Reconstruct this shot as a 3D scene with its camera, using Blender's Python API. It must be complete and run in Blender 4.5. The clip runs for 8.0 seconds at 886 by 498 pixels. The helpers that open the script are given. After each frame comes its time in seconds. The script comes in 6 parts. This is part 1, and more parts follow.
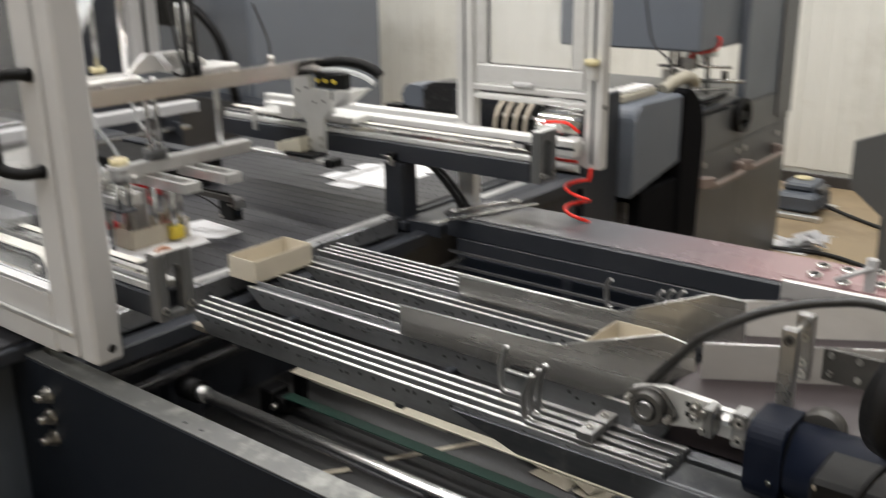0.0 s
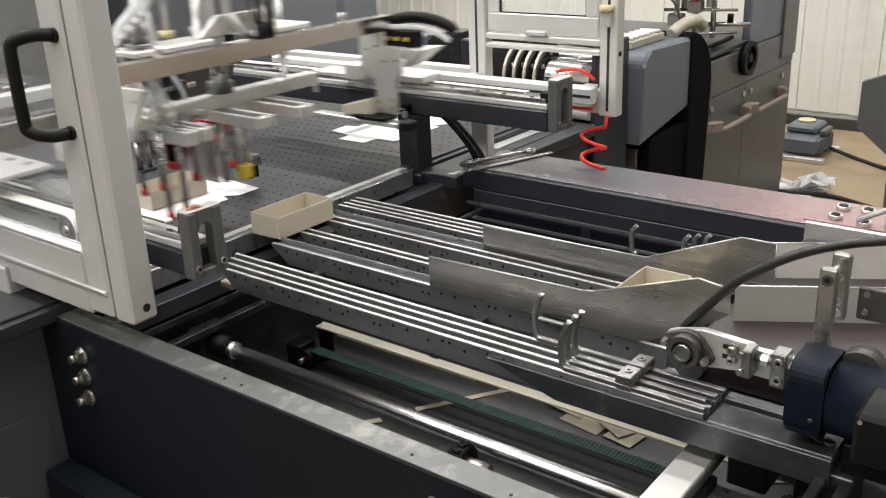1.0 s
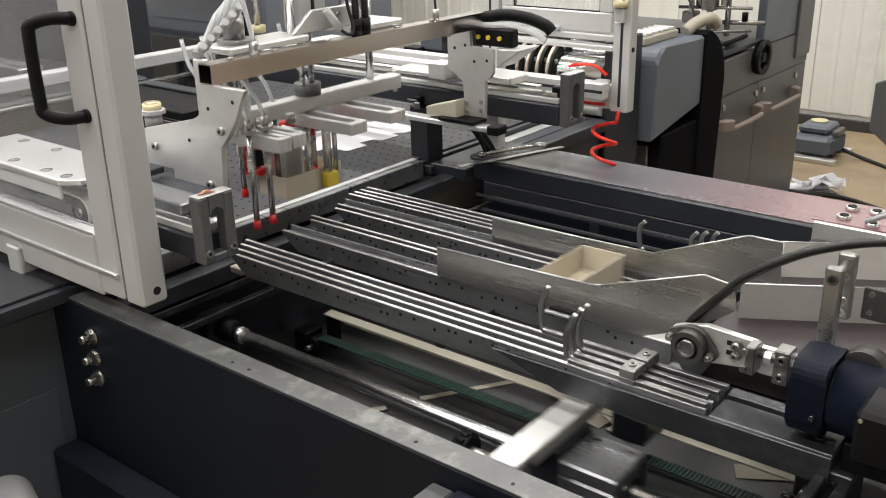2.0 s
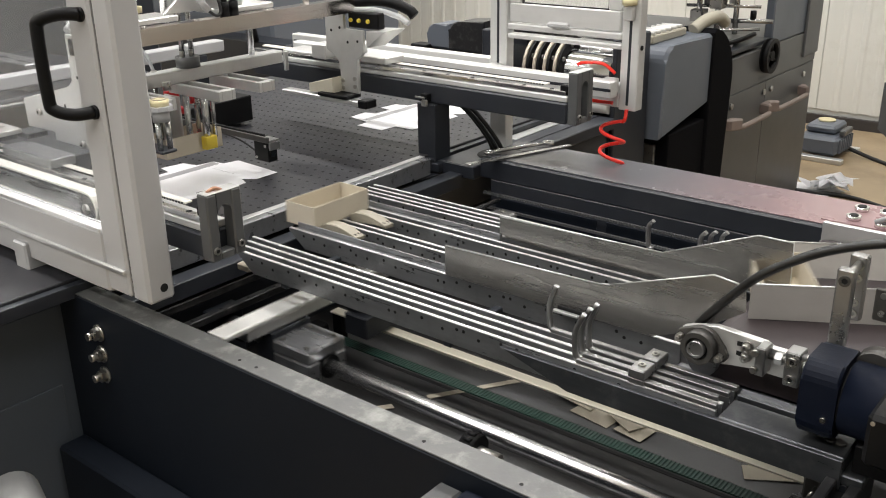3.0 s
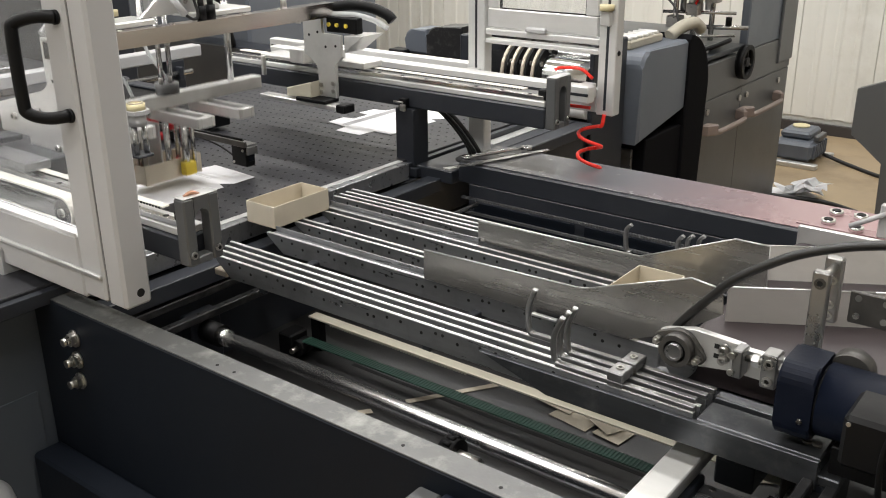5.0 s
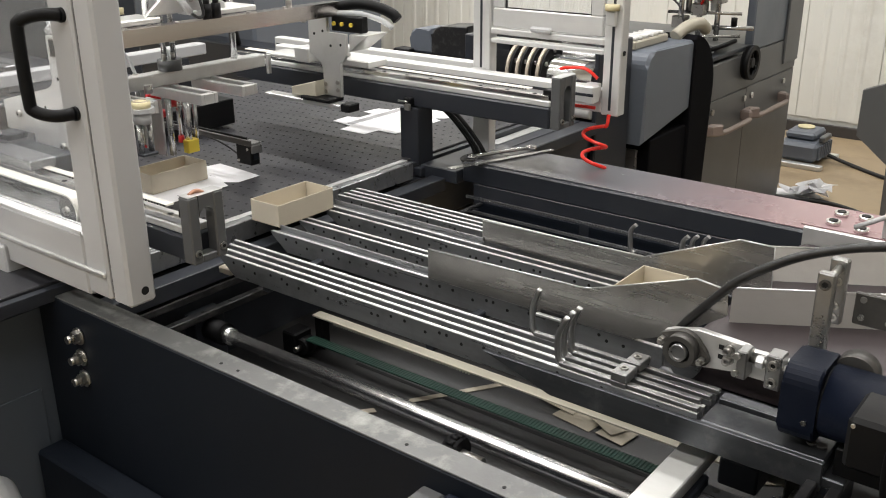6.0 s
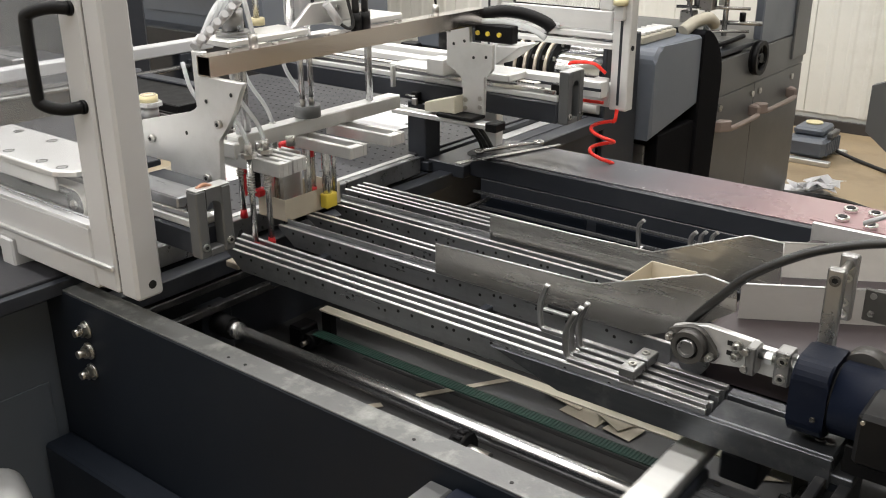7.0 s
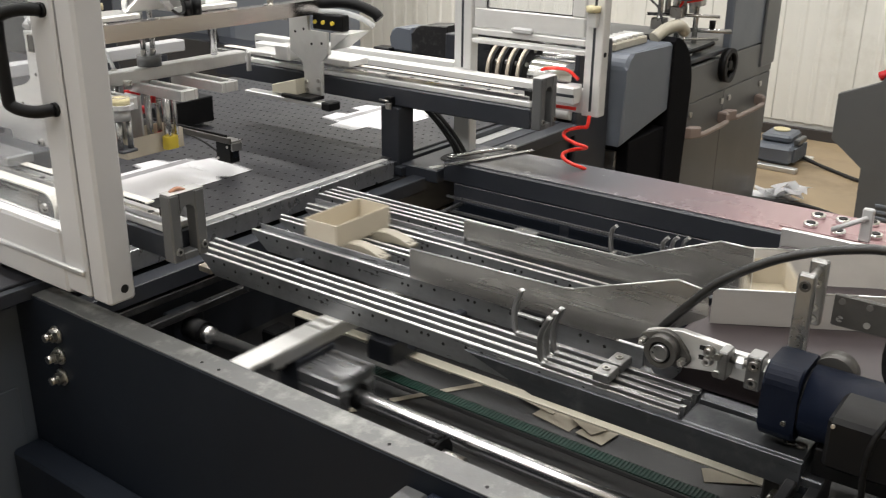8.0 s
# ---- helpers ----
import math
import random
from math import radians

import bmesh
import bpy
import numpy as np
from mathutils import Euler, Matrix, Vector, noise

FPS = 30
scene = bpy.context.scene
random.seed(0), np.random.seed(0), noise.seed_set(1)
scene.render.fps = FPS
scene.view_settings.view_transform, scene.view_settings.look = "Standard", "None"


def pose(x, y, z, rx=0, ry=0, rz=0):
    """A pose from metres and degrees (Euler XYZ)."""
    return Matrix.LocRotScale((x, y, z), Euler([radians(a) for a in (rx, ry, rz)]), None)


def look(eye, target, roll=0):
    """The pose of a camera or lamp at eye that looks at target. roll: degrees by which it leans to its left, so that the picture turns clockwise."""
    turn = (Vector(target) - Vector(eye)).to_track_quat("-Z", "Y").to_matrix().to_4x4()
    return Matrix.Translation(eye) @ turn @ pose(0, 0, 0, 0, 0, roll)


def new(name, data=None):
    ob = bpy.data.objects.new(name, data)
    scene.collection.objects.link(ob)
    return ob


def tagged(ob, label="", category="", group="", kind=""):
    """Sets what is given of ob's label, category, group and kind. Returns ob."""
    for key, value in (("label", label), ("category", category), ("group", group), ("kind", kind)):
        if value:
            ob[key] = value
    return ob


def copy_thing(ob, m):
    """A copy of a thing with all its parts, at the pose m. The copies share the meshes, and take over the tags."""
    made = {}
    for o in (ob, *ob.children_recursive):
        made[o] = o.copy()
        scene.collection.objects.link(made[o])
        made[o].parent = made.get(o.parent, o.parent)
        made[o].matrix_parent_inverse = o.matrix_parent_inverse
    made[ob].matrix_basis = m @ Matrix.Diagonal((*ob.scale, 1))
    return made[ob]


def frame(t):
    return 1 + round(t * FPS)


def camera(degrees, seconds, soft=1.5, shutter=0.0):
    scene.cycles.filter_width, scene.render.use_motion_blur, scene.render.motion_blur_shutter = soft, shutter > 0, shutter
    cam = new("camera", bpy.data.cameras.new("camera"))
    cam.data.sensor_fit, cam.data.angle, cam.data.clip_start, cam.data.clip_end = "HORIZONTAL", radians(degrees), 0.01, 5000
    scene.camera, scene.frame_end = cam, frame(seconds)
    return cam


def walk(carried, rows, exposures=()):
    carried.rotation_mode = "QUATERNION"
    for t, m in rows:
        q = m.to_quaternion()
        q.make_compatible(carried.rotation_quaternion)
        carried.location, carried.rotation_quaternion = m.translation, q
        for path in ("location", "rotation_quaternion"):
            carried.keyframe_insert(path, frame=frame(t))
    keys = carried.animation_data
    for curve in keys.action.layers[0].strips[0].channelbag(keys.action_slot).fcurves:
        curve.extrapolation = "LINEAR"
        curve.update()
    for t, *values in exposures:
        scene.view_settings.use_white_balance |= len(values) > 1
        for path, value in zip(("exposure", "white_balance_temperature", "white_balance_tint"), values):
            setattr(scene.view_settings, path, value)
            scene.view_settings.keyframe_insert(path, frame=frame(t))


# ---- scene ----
cam = camera(50.3, 8.0, soft=1.05, shutter=0.5)
PATH = [
    (0, (0.0564, 0.0600, 1.5993), (-1.1308, 1.5462, 0.9816), -0.90),
    (0.2, (0.0030, 0.0430, 1.5820), (-1.0700, 1.5960, 0.9270), 0.30),
    (0.5, (-0.0036, 0.0435, 1.5856), (-1.0614, 1.5879, 0.8813), -0.01),
    (1, (0.0084, 0.0113, 1.6013), (-1.1508, 1.4770, 0.8885), -2.36),
    (1.5, (0.0199, -0.0001, 1.6028), (-1.1437, 1.4572, 0.8800), -1.48),
    (3, (0.0064, 0.0016, 1.6027), (-1.1694, 1.4441, 0.8701), -0.96),
    (3.5, (0.0046, -0.0017, 1.6040), (-1.1514, 1.4606, 0.8791), -0.67),
    (4, (0.0060, -0.0050, 1.6030), (-1.1378, 1.4698, 0.8841), -0.60),
    (4.5, (0.0061, 0.0001, 1.6004), (-1.1349, 1.4758, 0.8790), -0.58),
    (6, (0.0047, -0.0002, 1.5990), (-1.1432, 1.4695, 0.8764), -0.37),
    (6.5, (0.0030, -0.0009, 1.5993), (-1.1493, 1.4627, 0.8714), -0.33),
    (7, (0.0002, 0.0003, 1.5972), (-1.1552, 1.4594, 0.8648), -0.31),
    (7.5, (-0.0033, 0.0012, 1.5963), (-1.1510, 1.4642, 0.8597), -0.08),
    (8, (-0.0044, -0.0070, 1.5995), (-1.1120, 1.4928, 0.8757), 0.53),
]
EXPOSE = [(0, -0.12), (0.5, 0.0), (1, 0.11), (1.5, 0.06), (3, -0.04), (3.5, 0.0), (4, -0.03), (4.5, -0.03), (6, -0.03), (6.5, -0.10), (7, 0.10), (7.5, 0.10), (8, 0.0)]
walk(cam, [(t, look(eye, target, roll)) for t, eye, target, roll in PATH], EXPOSE)

# ---- light: an indoor hall under ceiling strip lights ----
world = bpy.data.worlds.new("hall_air")
world.use_nodes = True
world.node_tree.nodes["Background"].inputs[0].default_value = (0.9, 0.95, 1.0, 1)
world.node_tree.nodes["Background"].inputs[1].default_value = 0.05
scene.world = world
LAMP_WATTS = 57
LAMPS = [(x, y) for x in (-5.16, -2.7, -0.24) for y in (-1.8, 0.7, 3.2, 5.6)]


# ---- materials ----
def material(name, color, rough=0.5, metal=0.0, vary=0.12, scale=12.0, bump=0.0, bump_scale=200.0,
             stretch=(1, 1, 1), stain=0.0, stain_color=(0.1, 0.07, 0.05), stain_scale=3.0, rough_vary=0.12, coat=0.0, spec=0.5):
    m = bpy.data.materials.new(name)
    m.use_nodes = True
    nt = m.node_tree
    b = nt.nodes["Principled BSDF"]
    b.inputs["Metallic"].default_value = metal
    b.inputs["Coat Weight"].default_value = coat
    b.inputs["Specular IOR Level"].default_value = spec
    tc = nt.nodes.new("ShaderNodeTexCoord")
    mp = nt.nodes.new("ShaderNodeMapping")
    mp.inputs["Scale"].default_value = stretch
    nt.links.new(tc.outputs["Object"], mp.inputs["Vector"])
    n1 = nt.nodes.new("ShaderNodeTexNoise")
    n1.inputs["Scale"].default_value = scale
    n1.inputs["Detail"].default_value = 6
    n1.inputs["Roughness"].default_value = 0.65
    nt.links.new(mp.outputs["Vector"], n1.inputs["Vector"])
    ramp = nt.nodes.new("ShaderNodeMix")
    ramp.data_type = "RGBA"
    lo = [c * (1 - vary) for c in color]
    hi = [min(1.0, c * (1 + vary)) for c in color]
    ramp.inputs[6].default_value = (*lo, 1)
    ramp.inputs[7].default_value = (*hi, 1)
    nt.links.new(n1.outputs["Fac"], ramp.inputs[0])
    out = ramp.outputs[2]
    if stain > 0:
        n2 = nt.nodes.new("ShaderNodeTexNoise")
        n2.inputs["Scale"].default_value = stain_scale
        n2.inputs["Detail"].default_value = 8
        n2.inputs["Roughness"].default_value = 0.7
        nt.links.new(tc.outputs["Object"], n2.inputs["Vector"])
        cr = nt.nodes.new("ShaderNodeValToRGB")
        cr.color_ramp.elements[0].position = 0.5
        cr.color_ramp.elements[1].position = 0.72
        cr.color_ramp.elements[1].color = (stain, stain, stain, 1)
        nt.links.new(n2.outputs["Fac"], cr.inputs["Fac"])
        mx = nt.nodes.new("ShaderNodeMix")
        mx.data_type = "RGBA"
        mx.inputs[7].default_value = (*stain_color, 1)
        nt.links.new(cr.outputs["Color"], mx.inputs[0])
        nt.links.new(out, mx.inputs[6])
        out = mx.outputs[2]
    nt.links.new(out, b.inputs["Base Color"])
    rr = nt.nodes.new("ShaderNodeMapRange")
    rr.inputs["To Min"].default_value = max(0.02, rough - rough_vary)
    rr.inputs["To Max"].default_value = min(1.0, rough + rough_vary)
    nt.links.new(n1.outputs["Fac"], rr.inputs["Value"])
    nt.links.new(rr.outputs["Result"], b.inputs["Roughness"])
    if bump > 0:
        n3 = nt.nodes.new("ShaderNodeTexNoise")
        n3.inputs["Scale"].default_value = bump_scale
        n3.inputs["Detail"].default_value = 3
        nt.links.new(mp.outputs["Vector"], n3.inputs["Vector"])
        bp = nt.nodes.new("ShaderNodeBump")
        bp.inputs["Strength"].default_value = bump
        bp.inputs["Distance"].default_value = 0.002
        nt.links.new(n3.outputs["Fac"], bp.inputs["Height"])
        nt.links.new(bp.outputs["Normal"], b.inputs["Normal"])
    return m


def glass_material(name, rough=0.03, tint=(0.95, 0.96, 0.97), haze=0.12):
    m = bpy.data.materials.new(name)
    m.use_nodes = True
    nt = m.node_tree
    b = nt.nodes["Principled BSDF"]
    b.inputs["Base Color"].default_value = (*tint, 1)
    b.inputs["Roughness"].default_value = rough
    b.inputs["IOR"].default_value = 1.2
    b.inputs["Transmission Weight"].default_value = 1.0 - haze
    return m


DARK = material("dark_navy_enamel", (0.020, 0.023, 0.030), 0.42, vary=0.18, scale=5, bump=0.06, bump_scale=350, stain=0.25, stain_color=(0.07, 0.07, 0.075), stain_scale=6)
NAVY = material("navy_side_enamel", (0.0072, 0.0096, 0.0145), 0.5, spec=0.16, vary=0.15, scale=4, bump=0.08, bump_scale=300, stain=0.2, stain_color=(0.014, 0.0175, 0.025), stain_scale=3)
# the side panel's navy paint, paler to hold the light on the cabinet
LITNAVY = material("lit_navy_cabinet_enamel", (0.072, 0.084, 0.102), 0.42, spec=0.4, vary=0.12, scale=4, bump=0.08, bump_scale=300, stain=0.25, stain_color=(0.06, 0.07, 0.085), stain_scale=2.5)
SHAFT = material("ground_shaft_chrome", (0.95, 0.95, 0.95), 0.27, metal=1.0, vary=0.0, scale=20, rough_vary=0.0)
# board colour darkened to carry the shade down in the well
SCRAP = material("shaded_board_scrap", (0.31, 0.28, 0.22), 0.8, vary=0.2, scale=30, stain=0.4, stain_color=(0.26, 0.22, 0.17), stain_scale=14)
SCUFF = material("scuffed_black_cover", (0.012, 0.012, 0.013), 0.4, vary=0.3, scale=20, stain=0.55, stain_color=(0.13, 0.125, 0.12), stain_scale=26)
DULLIVORY = material("dull_ivory_plastic", (0.36, 0.335, 0.27), 0.5, vary=0.1, scale=14, stain=0.35, stain_color=(0.22, 0.20, 0.165), stain_scale=14)
HANDLE = material("brown_plastic_handle", (0.21, 0.165, 0.145), 0.42, vary=0.12, scale=20)
BRONZE = material("pale_bronze_blade", (0.52, 0.46, 0.38), 0.32, metal=0.5, vary=0.15, scale=40)
GREY = material("blue_grey_enamel", (0.115, 0.130, 0.155), 0.45, vary=0.1, scale=6, bump=0.08, bump_scale=260, stain=0.15, stain_color=(0.06, 0.06, 0.065))
CABGREY = material("warm_grey_enamel", (0.088, 0.090, 0.092), 0.4, vary=0.1, scale=5, bump=0.06, stain=0.2, stain_color=(0.06, 0.058, 0.055))
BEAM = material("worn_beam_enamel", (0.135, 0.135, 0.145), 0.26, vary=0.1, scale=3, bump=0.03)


def paint_red_reflection(m, red_tint, x0, x1):
    """Paints a red reflection into the enamel's colour, rising along x, edged by noise."""
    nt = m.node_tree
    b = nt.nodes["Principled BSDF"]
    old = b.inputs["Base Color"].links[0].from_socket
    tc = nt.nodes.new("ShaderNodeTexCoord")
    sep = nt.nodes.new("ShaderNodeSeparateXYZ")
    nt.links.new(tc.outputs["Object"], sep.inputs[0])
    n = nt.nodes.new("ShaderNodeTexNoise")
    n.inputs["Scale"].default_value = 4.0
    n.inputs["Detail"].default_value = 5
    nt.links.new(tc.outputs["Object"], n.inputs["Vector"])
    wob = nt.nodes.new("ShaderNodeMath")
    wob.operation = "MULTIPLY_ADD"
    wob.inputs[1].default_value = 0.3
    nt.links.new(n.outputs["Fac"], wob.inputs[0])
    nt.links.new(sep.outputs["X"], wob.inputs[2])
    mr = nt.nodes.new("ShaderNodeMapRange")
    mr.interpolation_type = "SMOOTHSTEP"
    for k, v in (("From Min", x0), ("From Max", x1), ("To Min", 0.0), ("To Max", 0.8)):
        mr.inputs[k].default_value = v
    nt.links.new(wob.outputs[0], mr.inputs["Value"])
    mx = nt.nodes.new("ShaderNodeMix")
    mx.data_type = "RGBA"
    mx.inputs[7].default_value = (*red_tint, 1)
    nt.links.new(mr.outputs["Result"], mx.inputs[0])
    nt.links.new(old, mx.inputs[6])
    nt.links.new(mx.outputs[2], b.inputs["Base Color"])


# the red reflection along the beam top is put into its colour
paint_red_reflection(BEAM, (0.33, 0.185, 0.19), -0.05, 0.75)
WORN = material("worn_bare_edge", (0.12, 0.122, 0.12), 0.40, metal=0.35, vary=0.35, scale=22, stain=0.65, stain_color=(0.36, 0.37, 0.34), stain_scale=16, bump=0.08)
ALU = material("milled_aluminium", (0.72, 0.72, 0.70), 0.36, metal=0.45, vary=0.08, scale=9, bump=0.05, bump_scale=500, stretch=(1, 6, 6), stain=0.2, stain_color=(0.4, 0.39, 0.37))
PLATE = material("satin_aluminium_plate", (0.66, 0.66, 0.65), 0.36, metal=0.7, vary=0.12, scale=10, bump=0.05, bump_scale=600, stain=0.35, stain_color=(0.42, 0.41, 0.395), stain_scale=9, rough_vary=0.14)
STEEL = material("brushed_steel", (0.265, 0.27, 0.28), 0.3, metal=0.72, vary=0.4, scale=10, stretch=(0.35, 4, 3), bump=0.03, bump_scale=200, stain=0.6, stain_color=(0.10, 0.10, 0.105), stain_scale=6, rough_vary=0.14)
SHEET = material("stainless_sheet", (0.42, 0.41, 0.395), 0.26, metal=0.87, vary=0.22, scale=4, stretch=(0.4, 3, 6), rough_vary=0.12, stain=0.35, stain_color=(0.29, 0.28, 0.265), stain_scale=6)
TUBE = material("stainless_tube", (0.66, 0.615, 0.59), 0.15, metal=1.0, vary=0.12, scale=4, stretch=(4, 0.4, 4), rough_vary=0.05, bump=0.03, bump_scale=12)
EDGE = material("pale_edge_metal", (0.64, 0.645, 0.64), 0.34, metal=0.75, vary=0.22, scale=14, stretch=(0.5, 6, 6), rough_vary=0.14, stain=0.5, stain_color=(0.36, 0.36, 0.355), stain_scale=11)
SATIN = material("satin_steel_block", (0.29, 0.29, 0.29), 0.3, metal=0.85, vary=0.2, scale=16, bump=0.05, bump_scale=300, stain=0.35, stain_color=(0.15, 0.145, 0.14), stain_scale=20)
PADDLE = material("tan_paddle_plastic", (0.29, 0.265, 0.21), 0.5, vary=0.12, scale=20, stain=0.3, stain_color=(0.19, 0.17, 0.14), stain_scale=18)
GUIDE = material("dull_stainless_guide", (0.50, 0.48, 0.455), 0.4, metal=0.3, vary=0.14, scale=5, stretch=(0.6, 3, 4), stain=0.35, stain_color=(0.36, 0.34, 0.32), stain_scale=8, rough_vary=0.1)
# scuffed bluish steel, its base darkened for the shade at the well's end
SHADESTEEL = material("shaded_scuffed_steel", (0.085, 0.09, 0.098), 0.33, metal=0.7, vary=0.3, scale=14, stretch=(0.5, 5, 5), bump=0.06, bump_scale=200, stain=0.55, stain_color=(0.22, 0.225, 0.23), stain_scale=16)
CONDUIT = material("black_corrugated_conduit", (0.008, 0.008, 0.008), 0.36, vary=0.2, scale=40, spec=0.6)
CASTIRON = material("dark_cast_iron", (0.075, 0.072, 0.068), 0.42, metal=0.5, vary=0.2, scale=30, bump=0.1, bump_scale=200, stain=0.3, stain_color=(0.13, 0.12, 0.11), stain_scale=30)
TAPED = material("brown_taped_board", (0.20, 0.155, 0.10), 0.6, vary=0.15, scale=12, stain=0.4, stain_color=(0.11, 0.085, 0.06), stain_scale=10)
CHROME = material("hard_chrome", (0.86, 0.86, 0.86), 0.13, metal=1.0, vary=0.04, scale=20, rough_vary=0.04)
RODMAT = material("satin_steel_rod", (0.50, 0.50, 0.50), 0.25, metal=0.92, vary=0.04, scale=12, rough_vary=0.03)
BOLT = material("zinc_bolt", (0.45, 0.44, 0.42), 0.3, metal=1.0, vary=0.1, scale=60)
DOORW = material("light_grey_powder_coat", (0.44, 0.44, 0.445), 0.38, vary=0.05, scale=8, bump=0.08, bump_scale=500, stain=0.12, stain_color=(0.33, 0.31, 0.28), stain_scale=5)
PROFILE = material("anodised_profile", (0.70, 0.70, 0.69), 0.38, metal=0.45, vary=0.08, scale=10, stretch=(0.4, 4, 4), rough_vary=0.06, stain=0.2, stain_color=(0.45, 0.44, 0.43), stain_scale=8)
BLACK = material("black_plastic", (0.0045, 0.0045, 0.005), 0.5, spec=0.18, vary=0.2, scale=30, bump=0.05)
FELT = material("black_felt_cover", (0.006, 0.006, 0.007), 0.95, spec=0.05, vary=0.25, scale=25, bump=0.2, bump_scale=400)
RUBBER = material("black_rubber", (0.010, 0.010, 0.010), 0.6, vary=0.2, scale=30)
HOLE = material("dark_hole", (0.004, 0.004, 0.004), 0.8, vary=0.1)
BELT = material("black_vacuum_belt", (0.020, 0.020, 0.024), 0.45, vary=0.2, scale=6, bump=0.1, bump_scale=900, stain=0.3, stain_color=(0.05, 0.05, 0.055), stain_scale=4)
MAROON = material("maroon_belt", (0.034, 0.025, 0.027), 0.5, vary=0.12, scale=5, bump=0.05)
CARD = material("grey_beige_board", (0.50, 0.45, 0.36), 0.75, vary=0.06, scale=40, bump=0.08, bump_scale=900)
CARDIN = material("board_inside", (0.44, 0.39, 0.29), 0.8, vary=0.06, scale=40, bump=0.08, bump_scale=900)
PAPER = material("white_coated_paper", (0.80, 0.80, 0.82), 0.35, vary=0.03, scale=5)
FOLD = material("grey_printed_panel", (0.30, 0.30, 0.31), 0.35, vary=0.2, scale=9, stretch=(6, 1, 1))
RED = material("red_plastic", (0.55, 0.015, 0.02), 0.35, vary=0.12, scale=30)
REDHOSE = material("red_air_hose", (0.80, 0.03, 0.02), 0.28, vary=0.05, scale=20)
YELLOW = material("yellow_tape", (0.72, 0.55, 0.06), 0.45, vary=0.08, scale=40)
CREAM = material("cream_plastic", (0.62, 0.55, 0.33), 0.4, vary=0.06, scale=25)
IVORY = material("ivory_guide_bar", (0.56, 0.53, 0.43), 0.5, vary=0.08, scale=12, stain=0.25, stain_color=(0.36, 0.33, 0.27), stain_scale=12)
GREEN = material("green_toothed_belt", (0.004, 0.030, 0.020), 0.45, vary=0.3, scale=14, stain=0.4, stain_color=(0.012, 0.016, 0.014), stain_scale=9)
WHITEBELT = material("white_timing_belt", (0.70, 0.68, 0.62), 0.5, vary=0.05, scale=20)
MOTOR = material("navy_motor_enamel", (0.0038, 0.0062, 0.0145), 0.5, spec=0.14, vary=0.2, scale=12, bump=0.12, bump_scale=220, stain=0.25, stain_color=(0.012, 0.015, 0.021), stain_scale=12)
PVC = glass_material("clear_air_hose", 0.12, (0.9, 0.92, 0.93), 0.45)
GLASS = glass_material("clear_acrylic", 0.02, (0.93, 0.94, 0.95), 0.05)
WALL = material("white_panel_wall", (0.76, 0.76, 0.715), 0.45, vary=0.07, scale=2, stretch=(5, 1, 0.25), stain=0.4, stain_color=(0.45, 0.43, 0.36), stain_scale=2.2, bump=0.03)
FLOOR = material("tan_concrete", (0.31, 0.235, 0.145), 0.42, vary=0.3, scale=3.5, bump=0.1, bump_scale=60, stain=0.75, stain_color=(0.13, 0.095, 0.06), stain_scale=1.6)
CEIL = material("white_ceiling_sheet", (0.7, 0.7, 0.69), 0.7, vary=0.04, scale=2)
SKIRT = material("dark_skirting", (0.045, 0.04, 0.038), 0.6, vary=0.2, scale=6)
WELL = material("oily_dark_plate", (0.015, 0.015, 0.0155), 0.42, spec=0.35, vary=0.35, scale=5, stain=0.4, stain_color=(0.045, 0.041, 0.037), stain_scale=6, bump=0.08)
GREENLED = material("green_button", (0.01, 0.16, 0.06), 0.3)
GLOW = bpy.data.materials.new("lamp_tube_glow")
GLOW.use_nodes = True
GLOW.node_tree.nodes["Principled BSDF"].inputs["Emission Color"].default_value = (1.0, 0.97, 0.92, 1)
GLOW.node_tree.nodes["Principled BSDF"].inputs["Emission Strength"].default_value = 3.0


# ---- mesh helpers ----
def bx(bm, x0, x1, y0, y1, z0, z1, bev=0.0015):
    """A box with broken edges."""
    x0, x1, y0, y1, z0, z1 = min(x0, x1), max(x0, x1), min(y0, y1), max(y0, y1), min(z0, z1), max(z0, z1)
    v = [bm.verts.new((x, y, z)) for x in (x0, x1) for y in (y0, y1) for z in (z0, z1)]
    fs = [bm.faces.new([v[i] for i in q]) for q in ((0, 1, 3, 2), (4, 6, 7, 5), (0, 4, 5, 1), (2, 3, 7, 6), (0, 2, 6, 4), (1, 5, 7, 3))]
    bev = min(bev, 0.3 * min(x1 - x0, y1 - y0, z1 - z0))
    if bev > 0:
        es = list({e for f in fs for e in f.edges})
        bmesh.ops.bevel(bm, geom=es, offset=bev, segments=1, affect="EDGES")
    return bm


def frame_axes(d):
    d = Vector(d).normalized()
    a = d.orthogonal().normalized()
    return a, d.cross(a)


def cyl(bm, p0, p1, r, seg=16, r2=None, smooth=True):
    p0, p1 = Vector(p0), Vector(p1)
    r2 = r if r2 is None else r2
    a, b = frame_axes(p1 - p0)
    rings = []
    for p, q in ((p0, r), (p1, r2)):
        rings.append([bm.verts.new(p + q * (math.cos(2 * math.pi * i / seg) * a + math.sin(2 * math.pi * i / seg) * b)) for i in range(seg)])
    for i in range(seg):
        j = (i + 1) % seg
        f = bm.faces.new((rings[0][i], rings[0][j], rings[1][j], rings[1][i]))
        f.smooth = smooth
    bm.faces.new(rings[0][::-1])
    bm.faces.new(rings[1])
    return bm


